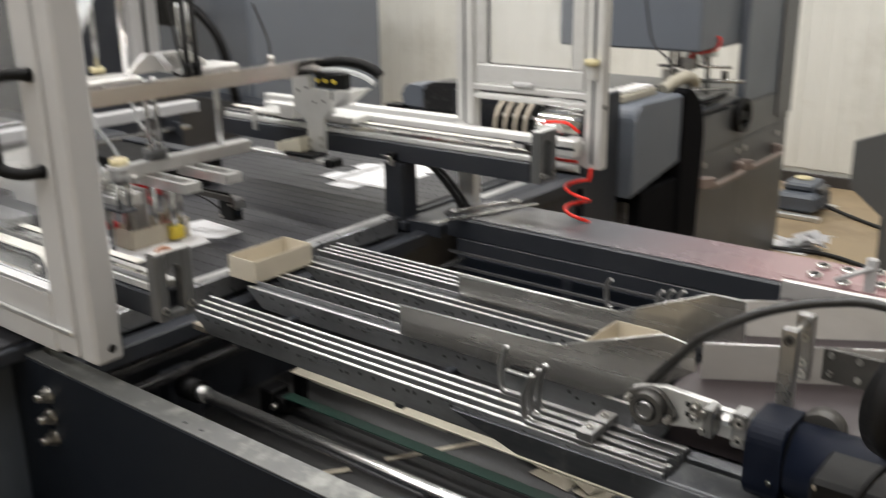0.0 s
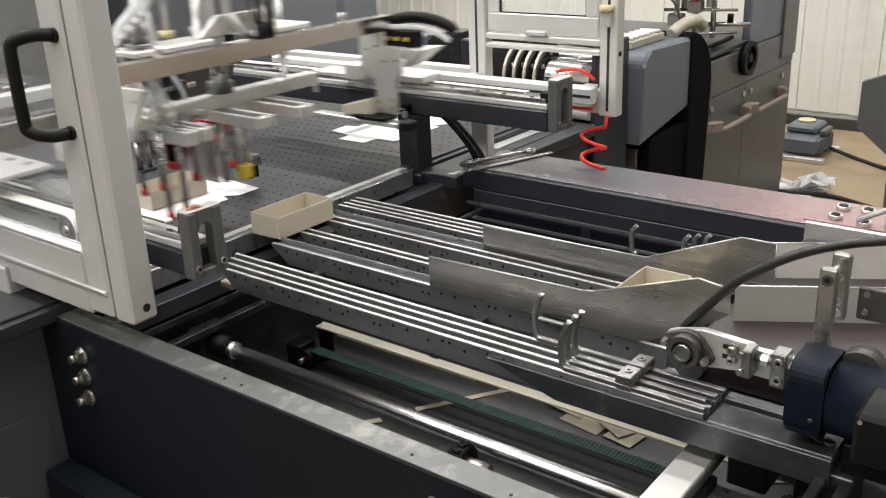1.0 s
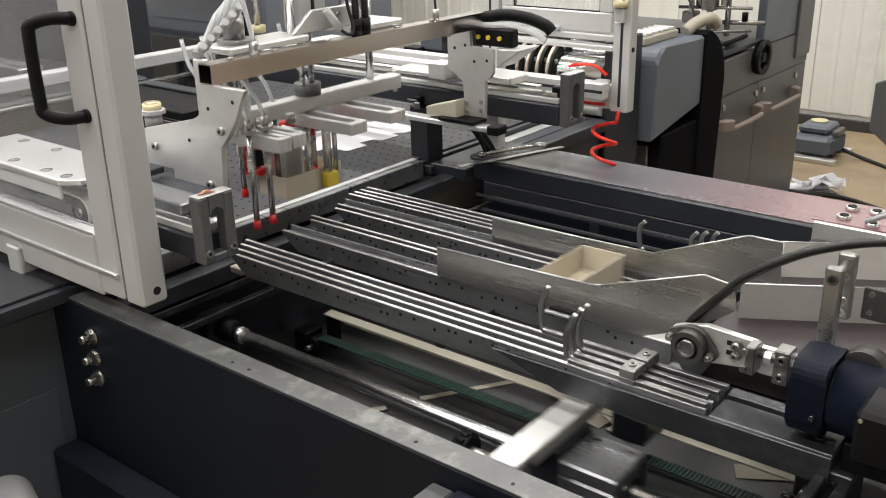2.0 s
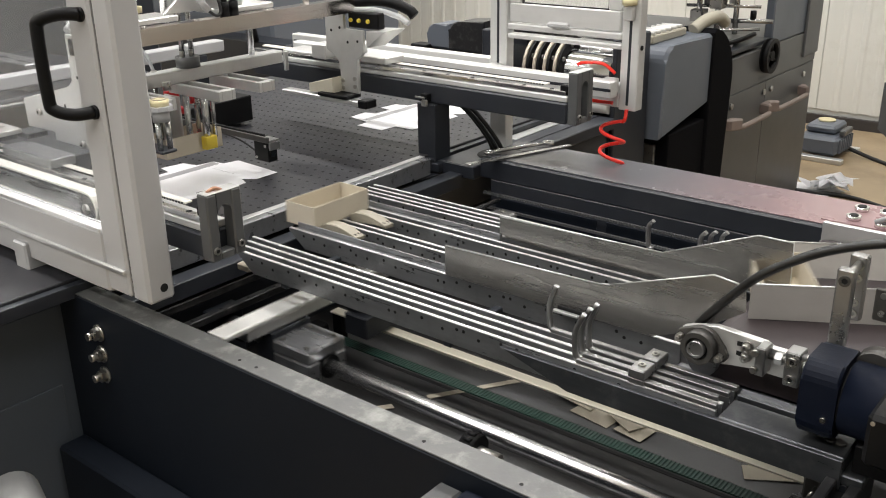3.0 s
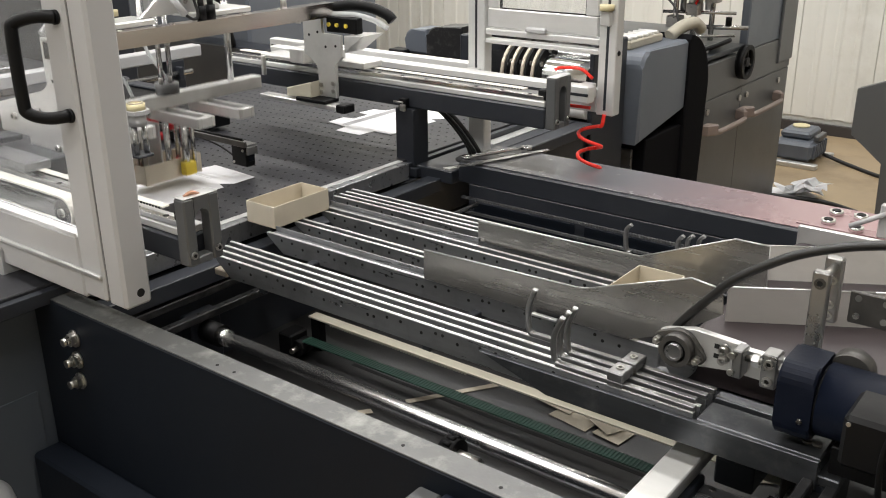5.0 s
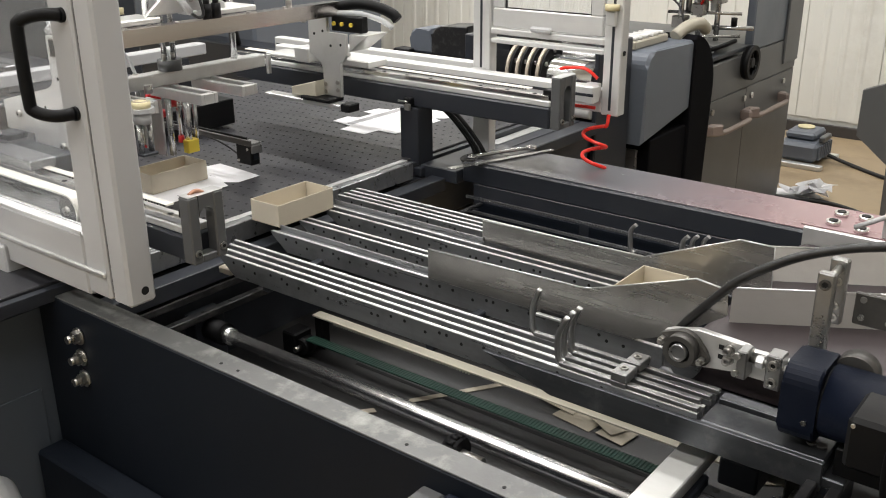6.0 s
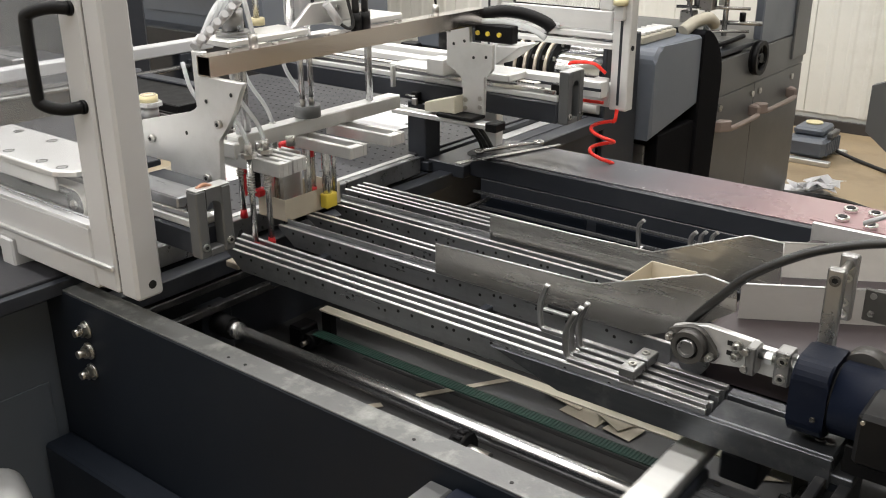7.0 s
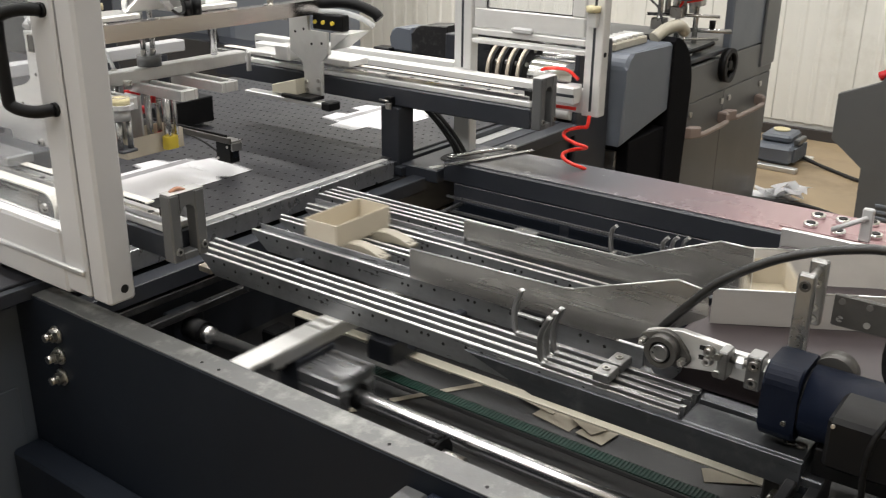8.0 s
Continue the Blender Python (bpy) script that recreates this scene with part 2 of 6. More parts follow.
def ring(bm, c, axis, r_out, r_in, length, seg=24):
    c, axis = Vector(c), Vector(axis).normalized()
    a, b = frame_axes(axis)
    loops = []
    for s, r in ((-0.5, r_out), (0.5, r_out), (0.5, r_in), (-0.5, r_in)):
        loops.append([bm.verts.new(c + axis * s * length + r * (math.cos(2 * math.pi * i / seg) * a + math.sin(2 * math.pi * i / seg) * b)) for i in range(seg)])
    for k in range(4):
        for i in range(seg):
            j = (i + 1) % seg
            f = bm.faces.new((loops[k][i], loops[k][j], loops[(k + 1) % 4][j], loops[(k + 1) % 4][i]))
            f.smooth = k in (0, 2)
    return bm


def smooth_path(pts, n=6):
    pts = [Vector(p) for p in pts]
    out = []
    ext = [2 * pts[0] - pts[1]] + pts + [2 * pts[-1] - pts[-2]]
    for i in range(1, len(ext) - 2):
        p0, p1, p2, p3 = ext[i - 1:i + 3]
        for k in range(n):
            t = k / n
            out.append(0.5 * ((2 * p1) + (p2 - p0) * t + (2 * p0 - 5 * p1 + 4 * p2 - p3) * t * t + (3 * p1 - p0 - 3 * p2 + p3) * t ** 3))
    return out + [pts[-1]]


def hose(bm, pts, r, seg=8, n=6, ribs=0.0):
    """A round hose along a smooth path; ribs: how far every second ring stands out."""
    path = smooth_path(pts, n)
    a = None
    prev = None
    for k, p in enumerate(path):
        d = (path[min(k + 1, len(path) - 1)] - path[max(k - 1, 0)]).normalized()
        if a is None:
            a = d.orthogonal().normalized()
        a = (a - d * a.dot(d)).normalized()
        b = d.cross(a)
        q = r + (ribs if k % 2 else 0)
        cur = [bm.verts.new(p + q * (math.cos(2 * math.pi * i / seg) * a + math.sin(2 * math.pi * i / seg) * b)) for i in range(seg)]
        if prev:
            for i in range(seg):
                j = (i + 1) % seg
                f = bm.faces.new((prev[i], prev[j], cur[j], cur[i]))
                f.smooth = True
        else:
            bm.faces.new(cur[::-1])
        prev = cur
    bm.faces.new(prev)
    return bm


def prism(bm, outline, axis, a0, a1, bev=0.001):
    """A flat plate: an outline in the two other axes, from a0 to a1 along the axis."""
    def at(u, v, w):
        return {"x": (w, u, v), "y": (u, w, v), "z": (u, v, w)}[axis]
    lo = [bm.verts.new(at(u, v, a0)) for u, v in outline]
    hi = [bm.verts.new(at(u, v, a1)) for u, v in outline]
    n = len(outline)
    fs = [bm.faces.new(lo[::-1]), bm.faces.new(hi)]
    for i in range(n):
        j = (i + 1) % n
        fs.append(bm.faces.new((lo[i], lo[j], hi[j], hi[i])))
    if bev > 0:
        es = list({e for f in fs[:2] for e in f.edges})
        bmesh.ops.bevel(bm, geom=es, offset=bev, segments=1, affect="EDGES")
    return bm


def arc(cx, cy, r, a0, a1, n=6):
    return [(cx + r * math.cos(radians(a0 + (a1 - a0) * i / n)), cy + r * math.sin(radians(a0 + (a1 - a0) * i / n))) for i in range(n + 1)]


def finish(bm, name, mat, loc):
    bmesh.ops.recalc_face_normals(bm, faces=bm.faces)
    bmesh.ops.translate(bm, verts=bm.verts, vec=-Vector(loc))
    me = bpy.data.meshes.new(name)
    bm.to_mesh(me)
    bm.free()
    me.materials.append(mat)
    return new(name, me)


BASE = {}


def thing(name, loc, label, category, group="", kind=""):
    """An empty at the thing's base; its parts are built in world places."""
    ob = tagged(new(name), label, category, group, kind)
    ob.location = loc
    ob.empty_display_size = 0.05
    BASE[ob] = Vector(loc)
    return ob


def part(name, bm, mat, parent, label=""):
    """One mesh under a thing or under a part."""
    ob = finish(bm, name, mat, BASE[parent])
    ob.parent = parent
    BASE[ob] = BASE[parent]
    if label:
        tagged(ob, label)
    return ob


def solid(name, bm, mat, loc, label, category, group="", kind=""):
    """A thing that is one mesh."""
    ob = tagged(finish(bm, name, mat, loc), label, category, group, kind)
    ob.location = loc
    BASE[ob] = Vector(loc)
    return ob


def B():
    return bmesh.new()


def Bx(*a, **k):
    return bx(bmesh.new(), *a, **k)


def Cy(*a, **k):
    return cyl(bmesh.new(), *a, **k)


def bolt(parent, p, axis, r=0.006, h=0.005):
    """A socket head screw with its dark recess."""
    p, axis = Vector(p), Vector(axis).normalized()
    head = part("bolt", Cy(p, p + axis * h, r, 14), BOLT, parent)
    return head

# ---- the hall ----
XW, XE, YS, YN, ZC = -9.0, 5.0, -4.0, 6.5, 4.6
solid("floor", Bx(XW, XE, YS, YN, -0.1, 0, bev=0), FLOOR, (0, 0, 0), "tan worn concrete floor with darker stains", "floor", kind="structure")
solid("ceiling", Bx(XW, XE, YS, YN, ZC, ZC + 0.1, bev=0), CEIL, (0, 0, ZC), "white sheet ceiling of the hall", "ceiling", kind="structure")


def panel_wall(name, x0, x1, y, thick):
    """A wall of upright sandwich panels with shallow ribs."""
    w = thing(name, (x0, y, 0), "off-white ribbed sandwich panel wall", "wall", kind="structure")
    part("backing", Bx(x0, x1, y + 0.012, y + thick, 0, ZC, bev=0), WALL, w)
    for i in range(int((x1 - x0) / 0.5)):
        a = x0 + i * 0.5
        panel = part("panel", Bx(a + 0.002, a + 0.498, y, y + 0.0118, 0.1, ZC, bev=0.004), WALL, w)
        for k in (0.1, 0.225, 0.35):
            part("rib", prism(B(), [(a + k, y - 0.0002), (a + k + 0.012, y - 0.006), (a + k + 0.038, y - 0.006), (a + k + 0.05, y - 0.0002)], "z", 0.1, ZC, 0), WALL, panel)
    return w


panel_wall("wall_north", XW, XE, YN, 0.2)
solid("wall_south", Bx(XW, XE, YS - 0.2, YS, 0, ZC, bev=0), WALL, (0, YS, 0), "off-white plain hall wall", "wall", kind="structure")
solid("wall_west", Bx(XW - 0.2, XW, YS, YN, 0, ZC, bev=0), WALL, (XW, 0, 0), "off-white plain hall wall", "wall", kind="structure")
solid("wall_east", Bx(XE, XE + 0.2, YS, YN, 0, ZC, bev=0), WALL, (XE, 0, 0), "off-white plain hall wall", "wall", kind="structure")
solid("baseboard", Bx(XW, XE, YN - 0.03, YN, 0, 0.07), SKIRT, (0, YN, 0), "dark brown skirting along the panel wall", "baseboard", kind="structure")

for x, y in LAMPS:
    lamp = thing("ceiling_light", (x, y, ZC), "white double tube strip light under the ceiling", "ceiling light", group="strip lights")
    part("housing", Bx(x - 1.22, x + 1.22, y - 0.15, y + 0.15, ZC - 0.07, ZC - 0.001), CEIL, lamp)
    for d in (-0.07, 0.07):
        part("tube", Cy((x - 1.18, y + d, ZC - 0.1), (x + 1.18, y + d, ZC - 0.1), 0.018, 10), GLOW, lamp)
    a = bpy.data.lights.new("strip_light", "AREA")
    a.shape, a.size, a.size_y, a.energy, a.color = "RECTANGLE", 2.4, 0.3, LAMP_WATTS, (1.0, 0.98, 0.96)
    lo = new("strip_light_source", a)
    lo.location = (x, y, ZC - 0.13)

# ---- machine base: side panels, beams and the well ----
STRIP = 0.80
base = thing("machine_base", (-1.0, 0.94, 0), "dark navy enamelled machine base with bare worn top edges", "machine base")
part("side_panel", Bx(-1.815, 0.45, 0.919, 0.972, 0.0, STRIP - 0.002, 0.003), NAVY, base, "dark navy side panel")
part("top_edge", Bx(-1.81, 0.45, 0.920, 0.971, STRIP - 0.0018, STRIP + 0.001, 0.0008), WORN, base, "bare steel top edge with worn paint")
for x in (-1.232, -1.187, -0.80, -0.62, -0.2):
    part("screw_hole", Cy((x, 0.937, STRIP + 0.0012), (x, 0.937, STRIP + 0.0018), 0.0032, 12), HOLE, base)
part("floor_plate", Bx(-1.72, 0.45, 0.975, 2.12, 0.50, 0.51, 0), WELL, base, "oily dark bottom plate of the well")
part("far_panel", Bx(-1.56, 0.45, 2.15, 2.185, 0.51, 0.775, 0.002), DARK, base)
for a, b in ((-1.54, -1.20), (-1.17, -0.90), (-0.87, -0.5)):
    fr = part("pocket", Bx(a, b, 2.1475, 2.151, 0.60, 0.725, 0.004), NAVY, base, "flat pocket plate, darker than the far panel")
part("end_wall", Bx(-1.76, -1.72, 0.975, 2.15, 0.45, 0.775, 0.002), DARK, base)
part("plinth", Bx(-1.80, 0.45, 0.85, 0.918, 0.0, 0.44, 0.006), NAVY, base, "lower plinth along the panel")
for z in (0.732, 0.683, 0.634):
    b0 = part("hex_bolt", Cy((-1.668, 0.919, z), (-1.668, 0.904, z), 0.014, 6, smooth=False), BOLT, base)
    part("washer", Cy((-1.668, 0.919, z), (-1.668, 0.915, z), 0.019, 18), BOLT, b0)
    part("stud", Cy((-1.668, 0.904, z), (-1.668, 0.890, z), 0.0085, 14), BOLT, b0)

beam = thing("rear_beam", (-1.0, 2.26, 0), "dark enamelled rear beam, a red reflection painted on its scuffed top", "beam")
part("body", Bx(-1.60, 0.6, 2.15, 2.37, 0.775, 0.835, 0.004), DARK, beam)
part("top_plate", Bx(-1.60, 0.6, 2.165, 2.368, 0.8352, 0.838, 0.001), BEAM, beam, "scuffed grey top face with a painted-in red reflection")
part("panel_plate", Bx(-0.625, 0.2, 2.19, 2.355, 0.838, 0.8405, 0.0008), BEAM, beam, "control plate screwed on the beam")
part("leg", Bx(-0.9, -0.8, 2.17, 2.36, 0, 0.775, 0.003), DARK, beam)
for i, (x, y) in enumerate(((-0.561, 2.225), (-0.564, 2.30), (-0.493, 2.208), (-0.507, 2.30), (-0.446, 2.325), (-0.418, 2.238), (-0.374, 2.318), (-0.369, 2.228), (-0.31, 2.3), (-0.30, 2.22))):
    bt = thing("push_button", (x, y, 0.8405), "black push button in a chrome ring" if i not in (7, 8) else "coloured push button in a chrome ring", "push button", group="push buttons")
    part("bezel", ring(B(), (x, y, 0.846), (0, 0, 1), 0.0165, 0.011, 0.011, 22), CHROME, bt)
    part("cap", Cy((x, y, 0.8406), (x, y, 0.853), 0.0105, 18), {7: GREENLED, 8: YELLOW}.get(i, BLACK), bt)
stop = thing("emergency_stop", (-0.24, 2.29, 0.8405), "red mushroom stop button in a yellow ring", "stop button")
part("collar", Cy((-0.24, 2.29, 0.8406), (-0.24, 2.29, 0.86), 0.018, 20), YELLOW, stop)
part("mushroom", Cy((-0.24, 2.29, 0.8602), (-0.24, 2.29, 0.88), 0.018, 20, 0.014), RED, stop)

left_block = thing("side_cabinet", (-2.2, 0.6, 0), "dark navy machine cabinet standing before the belt table", "cabinet")
part("body", Bx(-2.75, -1.818, 0.10, 0.985, 0, 0.758, 0.005), LITNAVY, left_block)
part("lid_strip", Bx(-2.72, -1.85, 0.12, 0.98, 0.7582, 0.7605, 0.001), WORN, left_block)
part("panel_door", Bx(-1.8178, -1.814, 0.25, 0.893, 0.08, 0.57, 0.001), LITNAVY, left_block, "flush cabinet door")
round_cover = thing("bottom_motor", (-1.5, 0.62, 0), "dull silver round motor on a dark pedestal", "motor")
part("housing", Cy((-1.42, 0.60, 0.50), (-1.62, 0.66, 0.50), 0.05, 24), PLATE, round_cover)
part("pedestal", Bx(-1.58, -1.46, 0.58, 0.68, 0, 0.455, 0.004), NAVY, round_cover)

front_box = thing("clamp_motor", (-0.62, 0.85, 0.72), "small navy motor with a silver clamp block on the panel", "motor")
part("housing", Bx(-0.705, -0.54, 0.862, 0.918, 0.66, 0.775, 0.010), MOTOR, front_box)
part("clamp", Bx(-0.752, -0.709, 0.835, 0.918, 0.70, 0.762, 0.004), CABGREY, front_box)

# ---- well: shaft, belts, guide bars and scraps ----
shaft = thing("guide_shaft", (-1.0, 1.212, 0.51), "polished chrome guide shaft with end bearings", "shaft")
part("rod", Cy((-1.555, 1.212, 0.65), (-0.28, 1.212, 0.65), 0.0155, 28), SHAFT, shaft)
part("collar", Cy((-1.567, 1.212, 0.65), (-1.545, 1.212, 0.65), 0.0195, 24), SHAFT, shaft)
part("end_block", Cy((-1.63, 1.212, 0.65), (-1.5665, 1.212, 0.65), 0.026, 24), BLACK, shaft)
part("pedestal", Bx(-1.66, -1.62, 1.17, 1.255, 0.511, 0.69, 0.003), DARK, shaft)
part("far_pedestal", Bx(-0.29, -0.25, 1.17, 1.255, 0.511, 0.69, 0.003), DARK, shaft)
low = thing("lower_rail", (-1.0, 1.15, 0.51), "thin dark lower rail beside the shaft", "rail")
part("bar", Bx(-1.5, -0.3, 1.115, 1.15, 0.511, 0.57, 0.002), STEEL, low)
part("groove", Bx(-1.42, -0.34, 1.355, 1.366, 0.5102, 0.5108, 0), HOLE, low, "dark groove in the bottom plate")
part("groove", Bx(-1.42, -0.34, 1.474, 1.484, 0.5102, 0.5108, 0), HOLE, low, "dark groove in the bottom plate")
pin = thing("sprocket", (-0.85, 1.138, 0.62), "small dark toothed sprocket by the panel", "sprocket")
part("disc", Cy((-0.875, 1.138, 0.66), (-0.845, 1.138, 0.66), 0.028, 20), BLACK, pin)
for i in range(12):
    a = 2 * math.pi * i / 12
    part("tooth", Cy((-0.868, 1.138 + 0.028 * math.cos(a), 0.66 + 0.028 * math.sin(a)), (-0.852, 1.138 + 0.028 * math.cos(a), 0.66 + 0.028 * math.sin(a)), 0.005, 6), BLACK, pin)
part("axle", Cy((-0.88, 1.138, 0.66), (-0.80, 1.138, 0.66), 0.010, 12), BOLT, pin)
part("foot", Bx(-0.868, -0.85, 0.975, 1.155, 0.511, 0.65, 0.002), DARK, pin)

bar = thing("ivory_belt", (-1.0, 1.49, 0.51), "taut ivory toothed belt with its teeth underneath", "belt")
part("band", Bx(-1.562, -0.385, 1.476, 1.505, 0.5975, 0.602, 0.0008), IVORY, bar)
part("bracket", Bx(-1.56, -1.53, 1.48, 1.503, 0.511, 0.597, 0.002), BLACK, bar)
gb = thing("drive_belt", (-1.0, 1.42, 0.51), "taut dark green toothed drive belt over the well", "belt")
part("band", Bx(-1.53, -0.33, 1.418, 1.448, 0.562, 0.5655, 0.0008), GREEN, gb)
part("end_block", Bx(-0.38, -0.34, 1.422, 1.444, 0.511, 0.5615, 0.002), DARK, gb)


def toothing(parent, x0, x1, y0, y1, z0, z1, mat):
    """A row of small belt teeth, too fine to pick apart."""
    bm, x = B(), x0
    while x < x1:
        prism(bm, [(x, z0), (x + 0.0045, z0), (x + 0.0035, z1), (x + 0.001, z1)], "y", y0, y1, 0)
        x += 0.0080
    tagged(part("teeth", bm, mat, parent), kind="stuff")


toothing(bar, -1.49, -1.08, 1.4762, 1.5048, 0.5974, 0.5935, IVORY)
toothing(gb, -1.52, -0.34, 1.4182, 1.4478, 0.5656, 0.5669, GREEN)
pul = thing("belt_pulley", (-1.56, 1.43, 0.56), "dark pulley in a bearing block at the belt's end", "pulley")
part("block", Bx(-1.60, -1.555, 1.405, 1.465, 0.511, 0.575, 0.004), BLACK, pul)
part("disc", Cy((-1.545, 1.415, 0.541), (-1.545, 1.452, 0.541), 0.0205, 20), BLACK, pul)
part("axle", Cy((-1.545, 1.395, 0.541), (-1.545, 1.4149, 0.541), 0.007, 14), BOLT, pul)

random.seed(5)
for i, (x, y, w, d, a) in enumerate(((-0.86, 1.588, 0.10, 0.07, -10), (-0.762, 1.577, 0.068, 0.066, -11), (-0.921, 1.612, 0.10, 0.046, -10), (-0.79, 1.60, 0.085, 0.062, -30),
                                     (-0.72, 1.685, 0.12, 0.085, 15), (-0.58, 1.66, 0.12, 0.06, -20), (-0.48, 1.60, 0.11, 0.05, 30), (-1.14, 1.51, 0.225, 0.017, 57),
                                     (-1.268, 1.298, 0.11, 0.019, 52), (-1.0, 1.70, 0.10, 0.05, 12))):
    sc = prism(B(), [(-w / 2, -d / 2), (w / 2, -d * 0.45), (w * 0.47, d / 2), (-w * 0.49, d * 0.44)], "z", 0, 0.0018, 0.0003)
    s = solid("board_scrap", sc, SCRAP, (0, 0, 0), "torn greyish board scrap lying in the well", "board scrap", group="board scraps")
    s.matrix_basis = pose(x, y, 0.5112 + 0.0022 * (i if i < 5 else 0), random.uniform(0, 1.5), random.uniform(-1, 1), a)
leaf = solid("metal_offcut", prism(B(), [(-0.02, -0.01), (0.022, -0.004), (0.008, 0.014), (-0.014, 0.012)], "z", 0, 0.002), PLATE, (-1.485, 1.552, 0.5115), "small pale offcut on the bottom plate", "offcut")

cr = thing("cross_rails", (-1.69, 1.15, 0.7), "two dark cross rails under the front rail end", "rails")
for x, z in ((-1.655, 0.735), (-1.615, 0.70)):
    part("cross_rail", Bx(x - 0.010, x + 0.010, 0.975, 1.42, z - 0.018, z, 0.002), SCUFF, cr)
    for k in range(5):
        y = 1.03 + 0.08 * k
        part("rail_hole", Cy((x, y, z + 0.0002), (x, y, z + 0.0008), 0.004, 10), HOLE, cr)

# chain on the far wall of the well
ch = thing("roller_chain", (-1.2, 2.12, 0.6), "dark roller chain stretched along the well", "chain")
for z0 in (0.75, 0.707):
    links = B()
    for i in range(120):
        x = -1.55 + i * 0.0085
        bx(links, x, x + 0.006, 2.10, 2.108, z0 - 0.003, z0 + 0.004, 0)
    tagged(part("chain_run", links, STEEL, ch), kind="stuff")
cross_rod = solid("cross_rod", Cy((-1.50, 1.66, 0.735), (-1.50, 2.11, 0.735), 0.007, 12), RODMAT, (-1.5, 1.9, 0.73), "thin steel rod across the well", "rod")

# ---- slatted rail bed ----
ZR = 0.84


def rail(y, x0, x1, height=0.034, thick=0.0065, lip=True, tip=0.05):
    """A thin upright steel rail with a slanted tip, a pale top strip and side holes."""
    r = thing("slide_rail", (x0, y, ZR - height), "thin upright steel slide rail with bright top and side holes", "rail", group="slide rails")
    prof = [(x0, ZR - 0.002), (x1, ZR - 0.002), (x1, ZR - height), (x0 + tip, ZR - height), (x0, ZR - 0.008)]
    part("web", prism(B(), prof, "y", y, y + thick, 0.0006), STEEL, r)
    # the ceiling lights' gleam on the rail is put into a paler strip
    part("top_face", Bx(x0 + 0.001, x1, y - 0.0004, y + thick + 0.0004, ZR - 0.0019, ZR, 0.0004), EDGE, r, "pale top strip with the lamps' gleam in its colour")
    n = int((x1 - x0 - 0.08) / 0.028)
    for i in range(n):
        if i % 5 == 3:
            continue
        x = x0 + 0.05 + i * 0.028 + 0.006 * ((i * 7) % 3)
        z = ZR - 0.012 - 0.008 * ((i // 2) % 2)
        part("hole", Cy((x, y - 0.0006, z), (x, y + 0.001, z), 0.0034, 8), HOLE, r)
    return r


for k, y in enumerate((1.227, 1.252, 1.277, 1.302)):
    rail(y, -1.585 - 0.012 * k, -0.462, height=0.046 if k == 0 else 0.034)
rail(1.397, -1.60, -0.60, height=0.045)
angle = thing("rail_angle", (-1.60, 1.385, ZR - 0.004), "bare steel angle strip along the slide rail", "angle strip", group="angle strips")
part("ledge", Bx(-1.59, -1.125, 1.4042, 1.417, ZR - 0.006, ZR - 0.002, 0.001), STEEL, angle)
part("rib", Bx(-1.59, -1.125, 1.4172, 1.420, ZR - 0.006, ZR + 0.010, 0.0008), STEEL, angle)
angle2 = copy_thing(angle, pose(-1.60 - 0.03, 1.385 + 0.215, ZR - 0.004))
rail(1.487, -1.60, -0.66)
rail(1.510, -1.62, -0.66)
rail(1.585, -1.61, -0.66)
rail(1.612, -1.63, -0.66)
for y in (1.69, 1.712, 1.735, 1.760):
    rail(y, -1.665, -0.62)

# bars that carry the rails
car = thing("rail_carrier", (-0.45, 1.3, 0.51), "milled steel carrier bar under the near rails", "carrier bar")
part("bar", prism(B(), [(-0.86, 0.828), (-0.27, 0.832), (-0.27, 0.786), (-0.72, 0.786)], "y", 1.218, 1.2265, 0.001), SHADESTEEL, car)
part("shelf", Bx(-0.60, -0.24, 1.2268, 1.40, 0.79, 0.8055, 0.002), SHADESTEEL, car)
part("end_land", Bx(-0.458, -0.27, 1.2268, 1.292, 0.806, 0.832, 0.0025), SHADESTEEL, car, "scuffed bare land past the rail ends")
part("rear_land", Bx(-0.458, -0.27, 1.300, 1.325, 0.806, 0.836, 0.002), SHADESTEEL, car)
for x in (-0.30, -0.285):
    part("land_screw", Cy((x, 1.262, 0.8321), (x, 1.262, 0.836), 0.007, 14), CASTIRON, car)
part("post", Bx(-0.30, -0.26, 1.23, 1.40, 0.511, 0.79, 0.003), DARK, car)
part("rear_bar", Bx(-1.40, -0.24, 1.765, 1.785, 0.77, 0.80, 0.002), DARK, car)
for x in (-1.45, -1.0):
    part("tie", Bx(x, x + 0.02, 1.23, 1.76, 0.782, 0.804, 0.002), DARK, car)
part("tie_foot", Bx(-1.60, -1.56, 1.235, 1.262, 0.786, 0.8015, 0.002), BRONZE, car, "small brass foot")
for (x, y) in ((-1.53, 1.325), (-1.50, 1.36), (-1.64, 1.15)):
    sc = solid("rail_shim", Bx(-0.03, 0.03, -0.02, 0.02, 0, 0.002, 0.0004), CARD, (x, y, 0.806), "small tan shim plate beside the rails", "shim", group="shims")

# hook fingers: flat bars along the rails with an upturned end, held by clamp blocks
def hook(x, y, up, lean, tail):
    h = thing("hook_finger", (x, y, ZR), "flat steel finger bar with an upturned hook end", "hook", group="hook fingers")
    part("upturned_end", hose(B(), [(x + 0.012, y, ZR + 0.005), (x + 0.003, y, ZR + 0.008), (x - 0.001, y, ZR + 0.024), (x - 0.001, y, ZR + 0.056), (x + lean, y, ZR + up)], 0.0058, 4, 6), SATIN, h)
    if tail > x:
        part("flat_bar", Bx(x + 0.004, tail, y - 0.005, y + 0.005, ZR + 0.0004, ZR + 0.0085, 0.001), SATIN, h)
    return h


